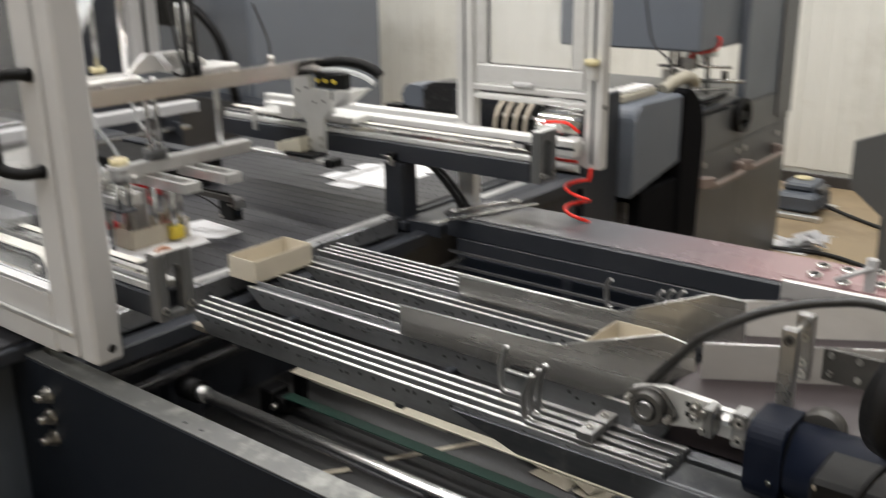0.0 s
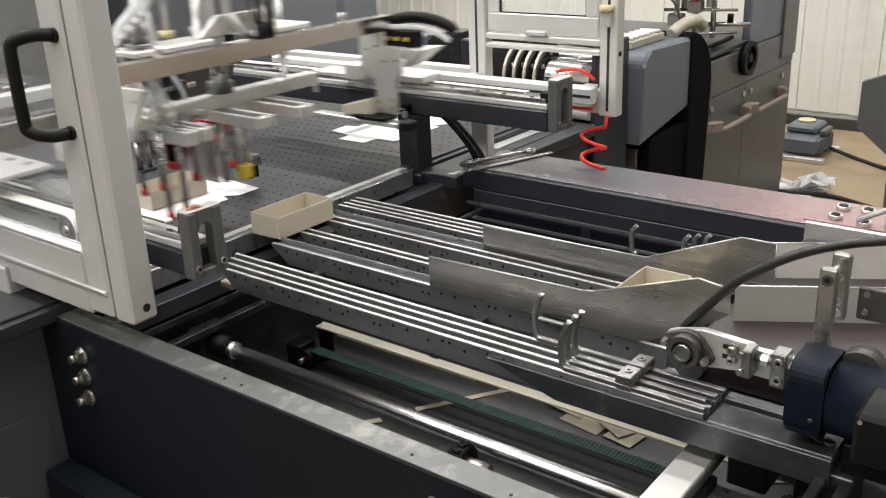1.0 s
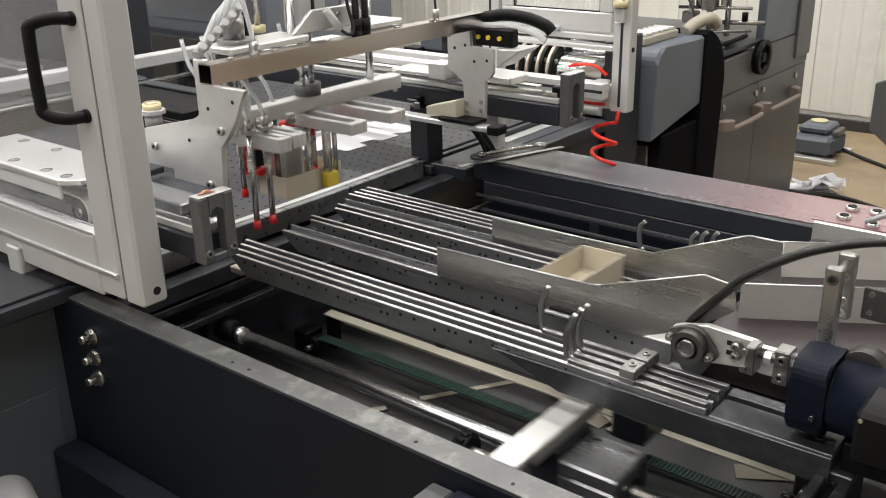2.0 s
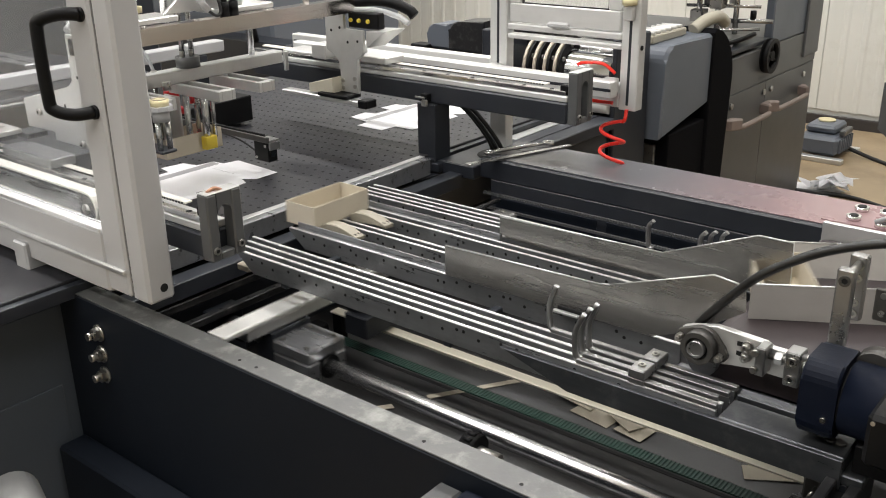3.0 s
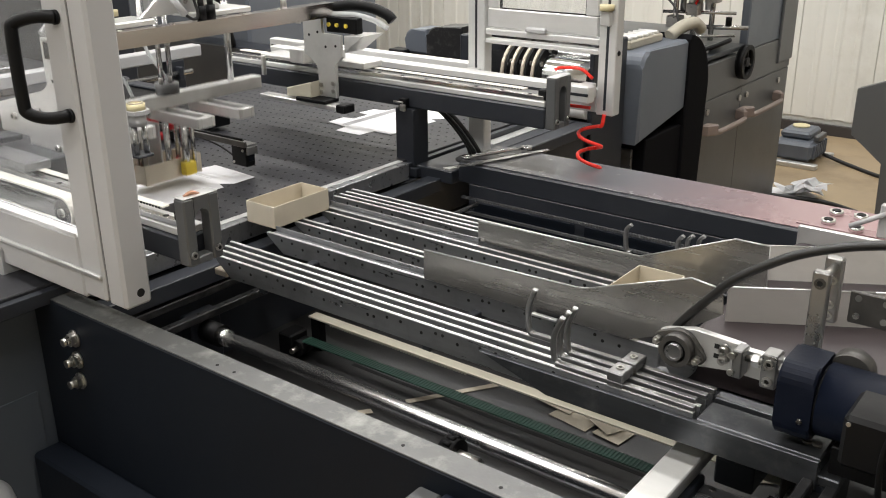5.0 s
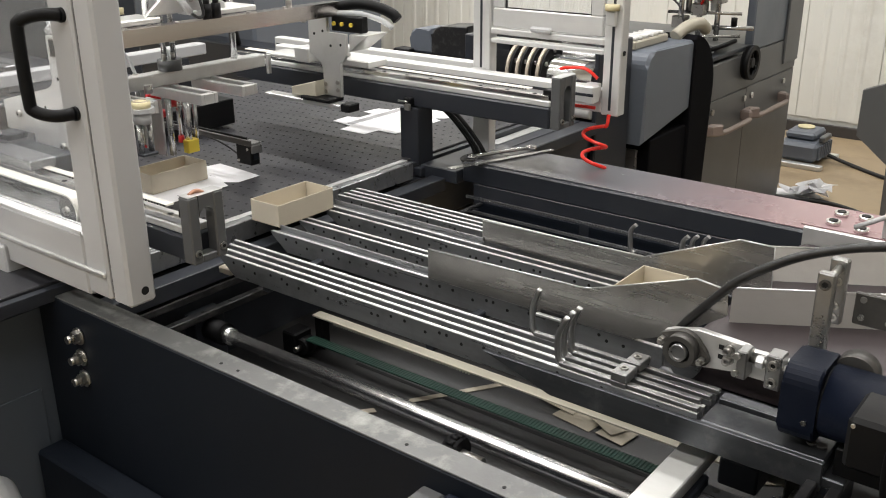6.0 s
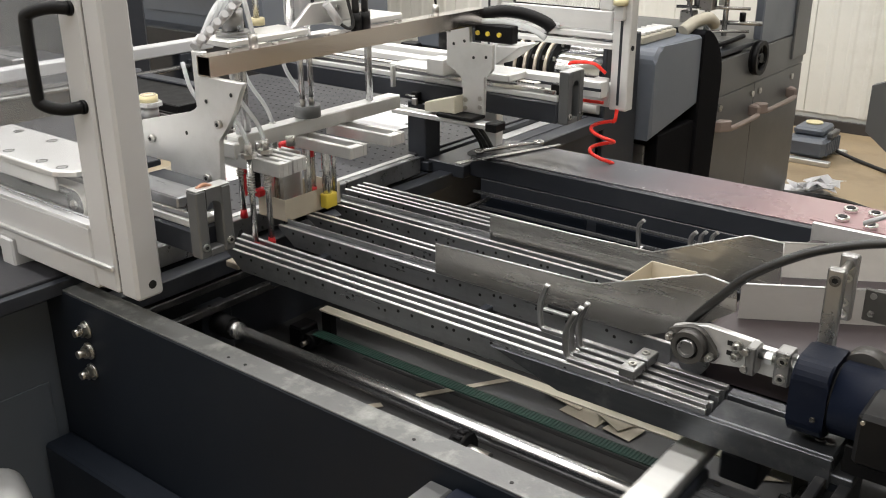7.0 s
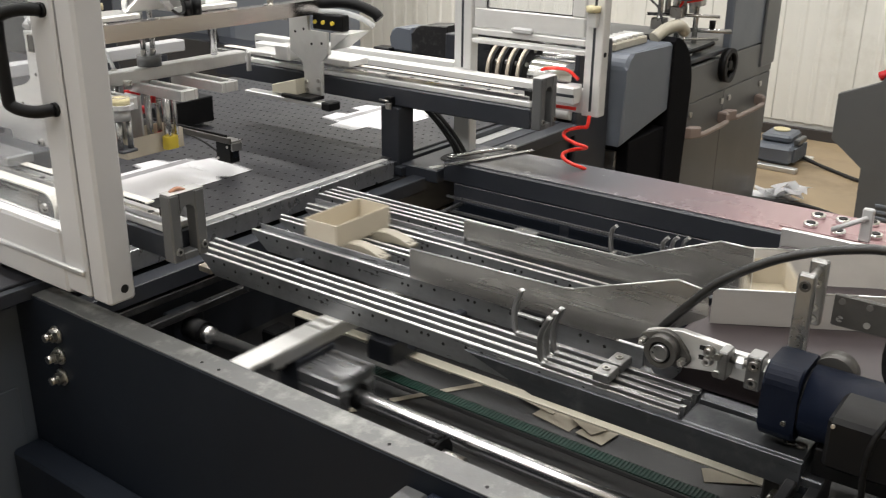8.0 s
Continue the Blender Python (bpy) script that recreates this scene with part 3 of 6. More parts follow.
hook(-0.714, 1.233, 0.092, 0.014, -0.462)
hook(-0.717, 1.258, 0.092, 0.014, -0.470)
hook(-0.715, 1.279, 0.092, 0.012, -0.462)
hook(-0.810, 1.304, 0.092, 0.012, -0.458)
for x, y in ((-0.855, 1.765), (-0.735, 1.765), (-0.72, 1.78), (-0.70, 1.79)):
    hook(x, y, 0.07, 0.010, x)
for x, y in ((-0.597, 1.2445), (-0.597, 1.2915)):
    blk = thing("hook_clamp", (x, y, ZR), "small milled clamp block with a socket screw", "clamp", group="hook clamps")
    for d in (-0.0192, 0.0132):
        part("cheek", Bx(x - 0.0135, x + 0.0135, y + d, y + d + 0.006, ZR + 0.0005, ZR + 0.0092, 0.0006), SATIN, blk)
    part("block", Bx(x - 0.0145, x + 0.0145, y - 0.020, y + 0.020, ZR + 0.0095, ZR + 0.026, 0.0018), SATIN, blk)
    scw = part("screw", ring(B(), (x, y, ZR + 0.0275), (0, 0, 1), 0.0065, 0.0035, 0.003, 18), BOLT, blk)
    part("socket", Cy((x, y, ZR + 0.0262), (x, y, ZR + 0.0268), 0.0036, 6), HOLE, scw)
clip = thing("rail_clip", (-0.82, 1.40, ZR), "dark spring clip with a bright bar on the guide rail", "clip")
part("clip_body", Bx(-0.845, -0.79, 1.383, 1.3895, ZR + 0.0005, ZR + 0.012, 0.001), BLACK, clip)
part("clip_bar", Bx(-0.85, -0.795, 1.374, 1.3825, ZR + 0.0005, ZR + 0.006, 0.001), EDGE, clip)

# ---- chute: guide plates and feed conveyor ----
def sheet(name, pts_bottom, pts_top, thick, label):
    """A folded sheet-metal guide through bottom and top points."""
    bm = B()
    n = len(pts_bottom)
    rows = [[bm.verts.new((p[0], p[1] + d, p[2])) for p in pts] for pts, d in ((pts_bottom, 0), (pts_top, 0), (pts_top, thick), (pts_bottom, thick))]
    for k in range(4):
        for i in range(n - 1):
            bm.faces.new((rows[k][i], rows[k][i + 1], rows[(k + 1) % 4][i + 1], rows[(k + 1) % 4][i]))
    for i in (0, n - 1):
        bm.faces.new([r[i] for r in rows])
    loc = pts_bottom[0]
    t = thing(name, loc, label, "guide plate", group="guide plates")
    part("plate", bm, GUIDE, t)
    e = B()
    for i in range(n - 1):
        hose(e, [Vector(q) + Vector((0, thick / 2, 0.001)) for q in (pts_top[i], pts_top[i + 1])], thick * 0.55, 6, 1)
    part("rolled_edge", e, EDGE, t)
    return t


def guide(outline, y, label):
    """An upright sheet guide with a raised mouth and a bright rim."""
    t = thing("guide_plate", (outline[0][0], y, ZR), label, "guide plate", group="guide plates")
    part("plate", prism(B(), outline, "y", y, y + 0.003, 0), SHEET, t)
    e = B()
    n = len(outline) // 2 + 1
    for p, q in zip(outline[:n - 1], outline[1:n]):
        hose(e, [(p[0], y + 0.0015, p[1] + 0.0008), (q[0], y + 0.0015, q[1] + 0.0008)], 0.0016, 6, 1)
    part("rim", e, EDGE, t)
    return t


guide([(-1.121, 0.905), (-0.765, 0.913), (-0.742, 0.917), (-0.55, 0.985), (-0.496, 0.978), (-0.491, 0.935), (-0.575, 0.876), (-0.655, 0.8415), (-1.121, 0.8415)], 1.391, "stainless sheet guide plate with a raised mouth")
guide([(-1.160, 0.888), (-0.761, 0.896), (-0.571, 0.975), (-0.506, 0.975), (-0.503, 0.875), (-0.58, 0.868), (-0.65, 0.8415), (-1.160, 0.8415)], 1.637, "stainless sheet guide plate with a raised mouth")
GD = Vector((0.863, 0.505, 0))     # run of the feed conveyor


def along(x, y, z, u):
    return tuple(Vector((x, y, z)) + GD * u)


sheet("feed_guide", [along(-0.526, 1.501, 0.8715, u) for u in (0, 0.245, 0.6)], [along(-0.526, 1.501, 0.936, u) for u in (0, 0.245, 0.6)], 0.004, "upright stainless side guide of the feed conveyor")
sheet("feed_guide", [along(-0.622, 1.675, 0.872, u) for u in (0, 0.18, 0.65)], [along(-0.628, 1.690, 0.936, u) for u in (0, 0.18, 0.65)], 0.004, "upright stainless side guide of the feed conveyor")

feed = thing("feed_conveyor", (-0.3, 1.6, 0.51), "short feed conveyor with a maroon belt and end rollers", "conveyor")
part("belt", prism(B(), arc(-0.54, 0.84, 0.03, 90, 270, 8) + [(0.4, 0.81), (0.4, 0.87)], "y", 1.375, 1.98, 0.001), MAROON, feed, "maroon conveyor belt")
part("roller", Cy((-0.545, 1.36, 0.84), (-0.545, 1.99, 0.84), 0.026, 20), STEEL, feed)
sp = part("side_plate", prism(B(), [(-0.572, 0.909), (-0.560, 0.914), (-0.514, 0.926), (-0.432, 0.921), (-0.425, 0.913), (0.3, 0.913), (0.3, 0.872), (-0.40, 0.870), (-0.451, 0.872), (-0.50, 0.862), (-0.572, 0.872)], "y", 1.332, 1.345, 0.0015), PLATE, feed, "shaped aluminium side plate")
for z in (0.9075, 0.8905):
    part("slot", Bx(-0.478, -0.452, 1.3312, 1.3318, z - 0.004, z + 0.004, 0), HOLE, sp)
part("far_side_plate", Bx(-0.56, 0.3, 1.985, 1.997, 0.82, 0.905, 0.0015), PLATE, feed)
part("leg", Bx(-0.15, -0.09, 1.5, 1.9, 0.0, 0.79, 0.003), DARK, feed)
part("top_strip", Bx(-0.48, 0.3, 1.346, 1.374, 0.896, 0.900, 0.001), EDGE, feed)

bxc, bzc = -0.532, 0.893
brg = thing("flange_bearing", (bxc, 1.325, 0.86), "dark two-bolt flange bearing on the conveyor side plate", "bearing", group="flange bearings")
part("flange", prism(B(), arc(bxc - 0.034, bzc + 0.006, 0.012, 100, 250, 5) + arc(bxc, bzc, 0.031, 235, 290, 5) + arc(bxc + 0.032, bzc - 0.011, 0.012, -80, 70, 5) + arc(bxc, bzc, 0.031, 45, 125, 6), "y", 1.320, 1.331, 0.002), CASTIRON, brg)
part("housing", ring(B(), (bxc, 1.310, bzc), (0, 1, 0), 0.0275, 0.019, 0.02, 32), CASTIRON, brg)
part("seal", ring(B(), (bxc, 1.311, bzc), (0, 1, 0), 0.0189, 0.0145, 0.014, 28), BLACK, brg)
part("inner_ring", ring(B(), (bxc, 1.306, bzc), (0, 1, 0), 0.0144, 0.0102, 0.022, 28), SATIN, brg)
part("shaft", Cy((bxc, 1.297, bzc), (bxc, 1.34, bzc), 0.010, 22), SATIN, brg)
for x, z in ((bxc - 0.036, bzc + 0.006), (bxc + 0.033, bzc - 0.012)):
    fb = part("flange_bolt", Cy((x, 1.3195, z), (x, 1.309, z), 0.0068, 6, smooth=False), BOLT, brg)
    part("stud", Cy((x, 1.3088, z), (x, 1.303, z), 0.0038, 12), BOLT, fb)
for x, z in ((-0.460, 0.9075), (-0.460, 0.8905)):
    b0 = thing("tension_screw", (x, 1.33, z), "zinc plated tension screw with washer and socket head", "screw", group="tension screws")
    part("washer", Cy((x, 1.3308, z), (x, 1.328, z), 0.0092, 18), BOLT, b0)
    part("head", ring(B(), (x, 1.322, z), (0, 1, 0), 0.0068, 0.0036, 0.011, 16), BOLT, b0)
fix = thing("fixed_block", (-0.428, 1.31, 0.88), "narrow steel stop block with a clamp screw", "block")
part("block", Bx(-0.437, -0.421, 1.300, 1.3318, 0.878, 0.926, 0.002), SATIN, fix)
for z in (0.888, 0.917):
    part("screw", Cy((-0.436, 1.2998, z), (-0.436, 1.294, z), 0.0055, 14), BOLT, fix)
tb = thing("tension_block", (-0.378, 1.325, 0.87), "milled block with two socket screws and a threaded spindle", "block")
part("block", Bx(-0.392, -0.368, 1.300, 1.3318, 0.876, 0.933, 0.002), SATIN, tb)
for z in (0.889, 0.918):
    sk = part("screw", ring(B(), (-0.380, 1.2978, z), (0, 1, 0), 0.0078, 0.0042, 0.004, 18), BOLT, tb)
    part("socket", Cy((-0.380, 1.2996, z), (-0.380, 1.2990, z), 0.0044, 6), HOLE, sk)
part("spindle", Cy((-0.4208, 1.316, 0.910), (-0.3925, 1.316, 0.910), 0.0055, 12), BOLT, tb)
part("lock_nut", Cy((-0.410, 1.316, 0.910), (-0.399, 1.316, 0.910), 0.0105, 6, smooth=False), EDGE, tb)
part("end_nut", Cy((-0.3675, 1.316, 0.908), (-0.355, 1.316, 0.908), 0.0095, 6, smooth=False), BOLT, tb)
b2 = thing("idler_bearing", (-0.262, 1.325, 0.87), "grey idler bearing behind the motor", "bearing", group="flange bearings")
part("housing", ring(B(), (-0.266, 1.312, 0.938), (0, 1, 0), 0.031, 0.016, 0.03, 26), CASTIRON, b2)
part("core", Cy((-0.266, 1.294, 0.938), (-0.266, 1.33, 0.938), 0.0155, 20), SATIN, b2)
part("foot", Bx(-0.29, -0.242, 1.331, 1.3318, 0.90, 0.94, 0), CASTIRON, b2)
part("pillow", Bx(-0.285, -0.247, 1.318, 1.3308, 0.905, 0.925, 0.002), CASTIRON, b2)

upr = thing("upright_clamp", (-0.34, 1.38, 0.9), "milled upright arms joined by a cross rod over the conveyor", "upright")
part("arm", Bx(-0.350, -0.324, 1.352, 1.367, 0.9, 1.062, 0.003), SATIN, upr)
part("cross_rod", Cy((-0.337, 1.3675, 1.046), (-0.342, 1.4395, 1.040), 0.0065, 14), BOLT, upr, "thin rod tinged pink")
rear = part("rear_arm", Bx(-0.357, -0.329, 1.44, 1.455, 0.945, 1.055, 0.003), SATIN, upr)
for z in (1.038, 1.018, 0.977, 0.958):
    rs = part("screw", ring(B(), (-0.341, 1.4385, z), (0, 1, 0), 0.0068, 0.0036, 0.003, 16), BOLT, rear)
sc2 = part("clamp_screw", ring(B(), (-0.337, 1.3505, 1.044), (0, 1, 0), 0.0085, 0.005, 0.003, 18), CASTIRON, upr)
part("socket", Cy((-0.337, 1.3519, 1.044), (-0.337, 1.3512, 1.044), 0.005, 6), HOLE, sc2)
fp = part("bracket_plate", Bx(-0.316, -0.20, 1.455, 1.463, 0.948, 1.002, 0.002), CASTIRON, upr, "dark bracket plate with four screws")
for x in (-0.303, -0.262):
    for z in (0.962, 0.992):
        part("screw", Cy((x, 1.4548, z), (x, 1.4525, z), 0.0052, 14), BOLT, fp)

mot = thing("gear_motor", (-0.25, 1.23, 0.80), "dark navy gear motor with a square flange", "motor")
part("flange_box", prism(B(), [(u, v) for cx, cy, a in ((1.302, 0.938, 0), (1.247, 0.938, 90), (1.247, 0.873, 180), (1.302, 0.873, 270)) for u, v in arc(cx, cy, 0.025, a, a + 90, 5)], "x", -0.343, -0.291, 0.003), MOTOR, mot)
part("seam_ring", Cy((-0.2908, 1.273, 0.905), (-0.287, 1.273, 0.905), 0.050, 32), BLACK, mot)
part("barrel", Cy((-0.2868, 1.273, 0.905), (-0.06, 1.273, 0.905), 0.054, 40), MOTOR, mot)
part("rear_cap", Cy((-0.0598, 1.273, 0.905), (-0.03, 1.273, 0.905), 0.054, 32, 0.045), BLACK, mot)
part("type_plate", Bx(-0.175, -0.15, 1.249, 1.275, 0.9585, 0.9605, 0.0005), PAPER, mot, "white type plate with worn print")
part("terminal_box", Bx(-0.232, -0.135, 1.142, 1.232, 0.884, 0.960, 0.006), BLACK, mot, "scuffed black terminal box")
part("box_screw", Cy((-0.224, 1.1418, 0.950), (-0.224, 1.139, 0.950), 0.003, 10), BOLT, mot)
part("cable", hose(B(), [(-0.135, 1.19, 1.0), (-0.155, 1.15, 0.99), (-0.170, 1.128, 0.96), (-0.176, 1.125, 0.92), (-0.172, 1.13, 0.86), (-0.16, 1.15, 0.80)], 0.0042, 8, 5), BLACK, mot, "thin black cable")
part("screw", Cy((-0.305, 1.2218, 0.885), (-0.305, 1.218, 0.885), 0.004, 12), BOLT, mot)
part("mount", Bx(-0.262, -0.10, 1.24, 1.32, 0.8062, 0.8515, 0.002), BLACK, mot)
hw = thing("hand_wheel", (-0.10, 1.17, 0.95), "black hand wheel on the conveyor drive", "hand wheel")
part("rim", ring(B(), (-0.125, 1.18, 1.075), (0.85, -0.5, 0), 0.076, 0.045, 0.04, 36), BLACK, hw)
part("hub", Cy((-0.15, 1.195, 1.075), (-0.06, 1.142, 1.075), 0.044, 24), BLACK, hw)
part("stem", Cy((-0.085, 1.20, 0.93), (-0.085, 1.165, 1.06), 0.018, 16), BLACK, hw)
hz = thing("corrugated_hose", (-0.5, 1.36, 0.90), "black corrugated cable hose arching over the conveyor", "hose")
part("hose", hose(B(), [(-0.568, 1.36, 0.872), (-0.556, 1.36, 0.907), (-0.518, 1.36, 0.957), (-0.468, 1.36, 1.014), (-0.408, 1.36, 1.059), (-0.357, 1.36, 1.087), (-0.288, 1.36, 1.112), (-0.22, 1.36, 1.122), (-0.08, 1.38, 1.10), (0.05, 1.4, 1.0)], 0.0062, 10, 36, 0.0019), CONDUIT, hz)
dl = thing("drive_block", (-0.3, 1.15, 0.6), "dark scuffed channel and bearing blocks at the well's end", "bracket")
part("channel", Bx(-0.288, -0.272, 1.0, 1.217, 0.76, 0.803, 0.002), SCUFF, dl)
part("channel", Bx(-0.255, -0.238, 1.0, 1.217, 0.76, 0.803, 0.002), SCUFF, dl)
part("channel_web", Bx(-0.2715, -0.2555, 1.0, 1.217, 0.762, 0.785, 0.001), BLACK, dl)
part("bearing_block", Bx(-0.385, -0.335, 1.468, 1.525, 0.575, 0.632, 0.004), CASTIRON, dl)
part("block_screw", Cy((-0.36, 1.4678, 0.60), (-0.36, 1.435, 0.60), 0.009, 14), BOLT, dl)
part("plate", Bx(-0.237, 0.10, 1.0, 1.217, 0.72, 0.775, 0.004), BLACK, dl)
part("spring", hose(B(), [(-0.385 + 0.010 * math.cos(i * 1.05), 1.44, 0.535 + 0.010 * math.sin(i * 1.05) + i * 0.0012) for i in range(50)], 0.002, 5, 1), STEEL, dl)
part("foot", Bx(-0.30, -0.20, 1.1, 1.2, 0.511, 0.7595, 0.003), DARK, dl)
part("block_foot", Bx(-0.38, -0.34, 1.475, 1.52, 0.511, 0.5745, 0.002), DARK, dl)
for x0, x1, z0, z1 in ((-0.585, -0.52, 0.770, 0.806), (-0.515, -0.44, 0.755, 0.797)):
    solid("board_offcut", Bx(x0, x1, 1.415, 1.4172, z0, z1, 0.0003), TAPED if x0 > -0.55 else SCRAP, (x0, 1.415, z0), "brown board offcut caught under the conveyor", "board offcut", group="board offcuts")

# ---- vacuum belt table ----
ZB = 0.825
tbl = thing("belt_table", (-2.3, 1.5, 0), "belt table with bare side bar and dark frame", "belt table")
part("belt", Bx(-3.1, -1.765, -1.3, 4.0, ZB - 0.02, ZB, 0.002), BELT, tbl, "black perforated vacuum belt")
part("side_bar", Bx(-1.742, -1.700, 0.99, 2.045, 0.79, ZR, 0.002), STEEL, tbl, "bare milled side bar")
part("side_bar_top", Bx(-1.7415, -1.722, 0.992, 2.044, ZR + 0.0002, ZR + 0.002, 0.0006), EDGE, tbl, "paler strip on the side bar's top")
part("gap_strip", Bx(-1.764, -1.743, -1.3, 4.0, 0.79, 0.818, 0.001), DARK, tbl)
part("frame", Bx(-3.1, -1.766, 1.0, 4.0, 0.60, 0.80, 0.002), DARK, tbl)
part("cross_member", Bx(-1.69, -1.64, 0.975, 2.12, 0.745, 0.785, 0.002), DARK, tbl, "dark lower cross bar")
for y in (-1.2, 1.02, 3.6):
    part("leg", Bx(-2.9, -2.8, y, y + 0.1, 0, 0.6 if y > 0 else 0.8045, 0.002), DARK, tbl)
    if y < 0:
        part("leg", Bx(-1.90, -1.80, y, y + 0.1, 0, 0.8045, 0.002), DARK, tbl)
holes = B()
for i in range(38):
    for j in range(40):
        x = -1.80 - i * 0.032
        y = 1.20 + j * 0.046
        cyl(holes, (x, y, ZB + 0.0003), (x, y, ZB + 0.0008), 0.0042, 8)
tagged(part("hole_field", holes, HOLE, tbl, "rows of small round holes"), kind="stuff")

side_table = thing("side_table", (-1.4, 2.8, 0), "dark enamelled table plate with bright strips beside the belt", "table")
part("top", Bx(-1.74, -1.585, 2.45, 2.93, 0.76, 0.80, 0.003), DARK, side_table)
part("edge_strip", Bx(-1.74, -1.70, 2.46, 2.92, 0.8002, 0.803, 0.001), EDGE, side_table)
part("edge_strip", Bx(-1.66, -1.645, 2.46, 2.92, 0.8002, 0.803, 0.001), DARK, side_table)
part("leg", Bx(-1.70, -1.60, 2.5, 2.9, 0, 0.76, 0.003), DARK, side_table)
part("bridge", Bx(-1.735, -1.60, 2.12, 2.45, 0.772, 0.812, 0.003), DARK, side_table)

for nm, x0, x1, y0, y1, z0, z1 in (("support_post", -1.806, -1.737, 2.112, 2.185, 0.80, 0.98), ("support_post", -1.90, -1.83, 1.015, 1.08, 0.761, 0.93)):
    p = thing(nm, (x0, y0, z0), "dark navy square post carrying the gantry rail", "post", group="rail posts")
    part("column", Bx(x0, x1, y0, y1, z0 + 0.006, z1, 0.003), DARK, p)
    part("base_plate", Bx(x0 - 0.02, x1 + 0.02, y0 - 0.012, y1 + 0.02, z0 - 0.022 if y0 > 2 else z0, z0 + 0.0058, 0.002), DARK, p)


def gantry_rail(y, half, x0, x1, zb, zt, back):
    """A dark beam with a linear guide, a toothed belt slot and an end bracket."""
    g = thing("gantry_rail", (x1, y, zb), "dark navy beam carrying a bright linear guide and belt", "linear rail", group="gantry rails")
    part("beam", Bx(x0, x1, y - half, y + half, zb, zt, 0.004), DARK, g)
    part("guide_base", Bx(x0, x1 - 0.005, y - half * 0.8, y + half * 0.8, zt + 0.0005, zt + 0.016, 0.002), PROFILE, g)
    part("guide", Bx(x0, x1 - 0.012, y - half * 0.72, y - half * 0.30, zt + 0.0165, zt + 0.030, 0.002), CHROME, g, "bright ground linear guide")
    part("belt", Bx(x0, x1 - 0.10, y + half * 0.1, y + half * 0.65, zt + 0.030, zt + 0.034, 0.001), WHITEBELT, g, "white toothed belt")
    tee = B()
    for k in range(110):
        x = x1 - 0.11 - k * 0.0095
        bx(tee, x, x + 0.005, y + half * 0.1 - 0.002, y + half * 0.1 - 0.0002, zt + 0.0295, zt + 0.0335, 0)
    tagged(part("belt_teeth", tee, BLACK, g), kind="stuff")
    for k in range(8):
        x = x1 - 0.06 - k * 0.09
        part("screw_hole", Cy((x, y - half * 0.51, zt + 0.0301), (x, y - half * 0.51, zt + 0.0306), 0.006, 12), HOLE, g)
    part("bumper", Bx(x1 - 0.035, x1 - 0.004, y - half * 0.55, y + half * 0.1, zt + 0.016, zt + 0.045, 0.003), BLACK, g)
    w = 0.041
    za, zd = (zb + 0.0, zt + 0.082)
    br = part("end_bracket", Bx(x1, x1 + 0.030, y - w, y - w + 0.024, za, zd, 0.003), CABGREY, g, "slotted steel end bracket")
    part("bracket_cheek", Bx(x1, x1 + 0.030, y + w - 0.024, y + w, za, zd, 0.003), CABGREY, g)
    part("bracket_head", prism(B(), [(y - w + 0.0242, zd)] + [(y - w + 0.0242, zd - 0.038)] + [(y + 0.0165 * math.cos(radians(a)), zd - 0.040 + 0.0165 * math.sin(radians(a))) for a in (180, 150, 120, 90, 60, 30, 0)] + [(y + w - 0.0242, zd - 0.038), (y + w - 0.0242, zd)], "x", x1 + 0.001, x1 + 0.029, 0.0005), CABGREY, g)
    part("bracket_top", Bx(x1 + 0.001, x1 + 0.029, y - w + 0.001, y + w - 0.001, zd + 0.0003, zd + 0.002, 0.0005), EDGE, g)
    part("bracket_foot", Bx(x1 + 0.002, x1 + 0.028, y - w + 0.0242, y + w - 0.0242, za, za + 0.015, 0.002), CABGREY, g)
    for d in (-0.029, 0.029):
        sc = part("screw", Cy((x1 + 0.0301, y + d, za + 0.022), (x1 + 0.034, y + d, za + 0.022), 0.0075, 16), BOLT, g)
        part("socket", Cy((x1 + 0.0341, y + d, za + 0.022), (x1 + 0.0345, y + d, za + 0.022), 0.004, 6), HOLE, sc)
    return g


gantry_rail(1.045, 0.034, -3.0, -1.40, 0.932, 0.982, False)
gantry_rail(2.172, 0.045, -2.56, -1.295, 0.981, 1.038, True)
lf = solid("copper_scrap", hose(B(), [(-1.388, 1.02, 1.064), (-1.386, 1.035, 1.070), (-1.383, 1.05, 1.064)], 0.004, 6, 4), material("copper_foil", (0.45, 0.24, 0.16), 0.4, metal=0.6), (-1.385, 1.03, 1.06), "curled copper coloured scrap on the bracket", "scrap")
sens = thing("position_sensor", (-1.77, 2.12, 0.98), "small silver position sensor clamped under the rail", "sensor")
part("clip", Bx(-1.785, -1.760, 2.105, 2.126, 0.985, 1.01, 0.002), BLACK, sens)
part("body", Bx(-1.775, -1.755, 2.095, 2.1048, 0.975, 0.995, 0.002), BOLT, sens)
part("probe", Cy((-1.80, 2.10, 1.0), (-1.765, 2.10, 1.0), 0.003, 8), BOLT, sens)

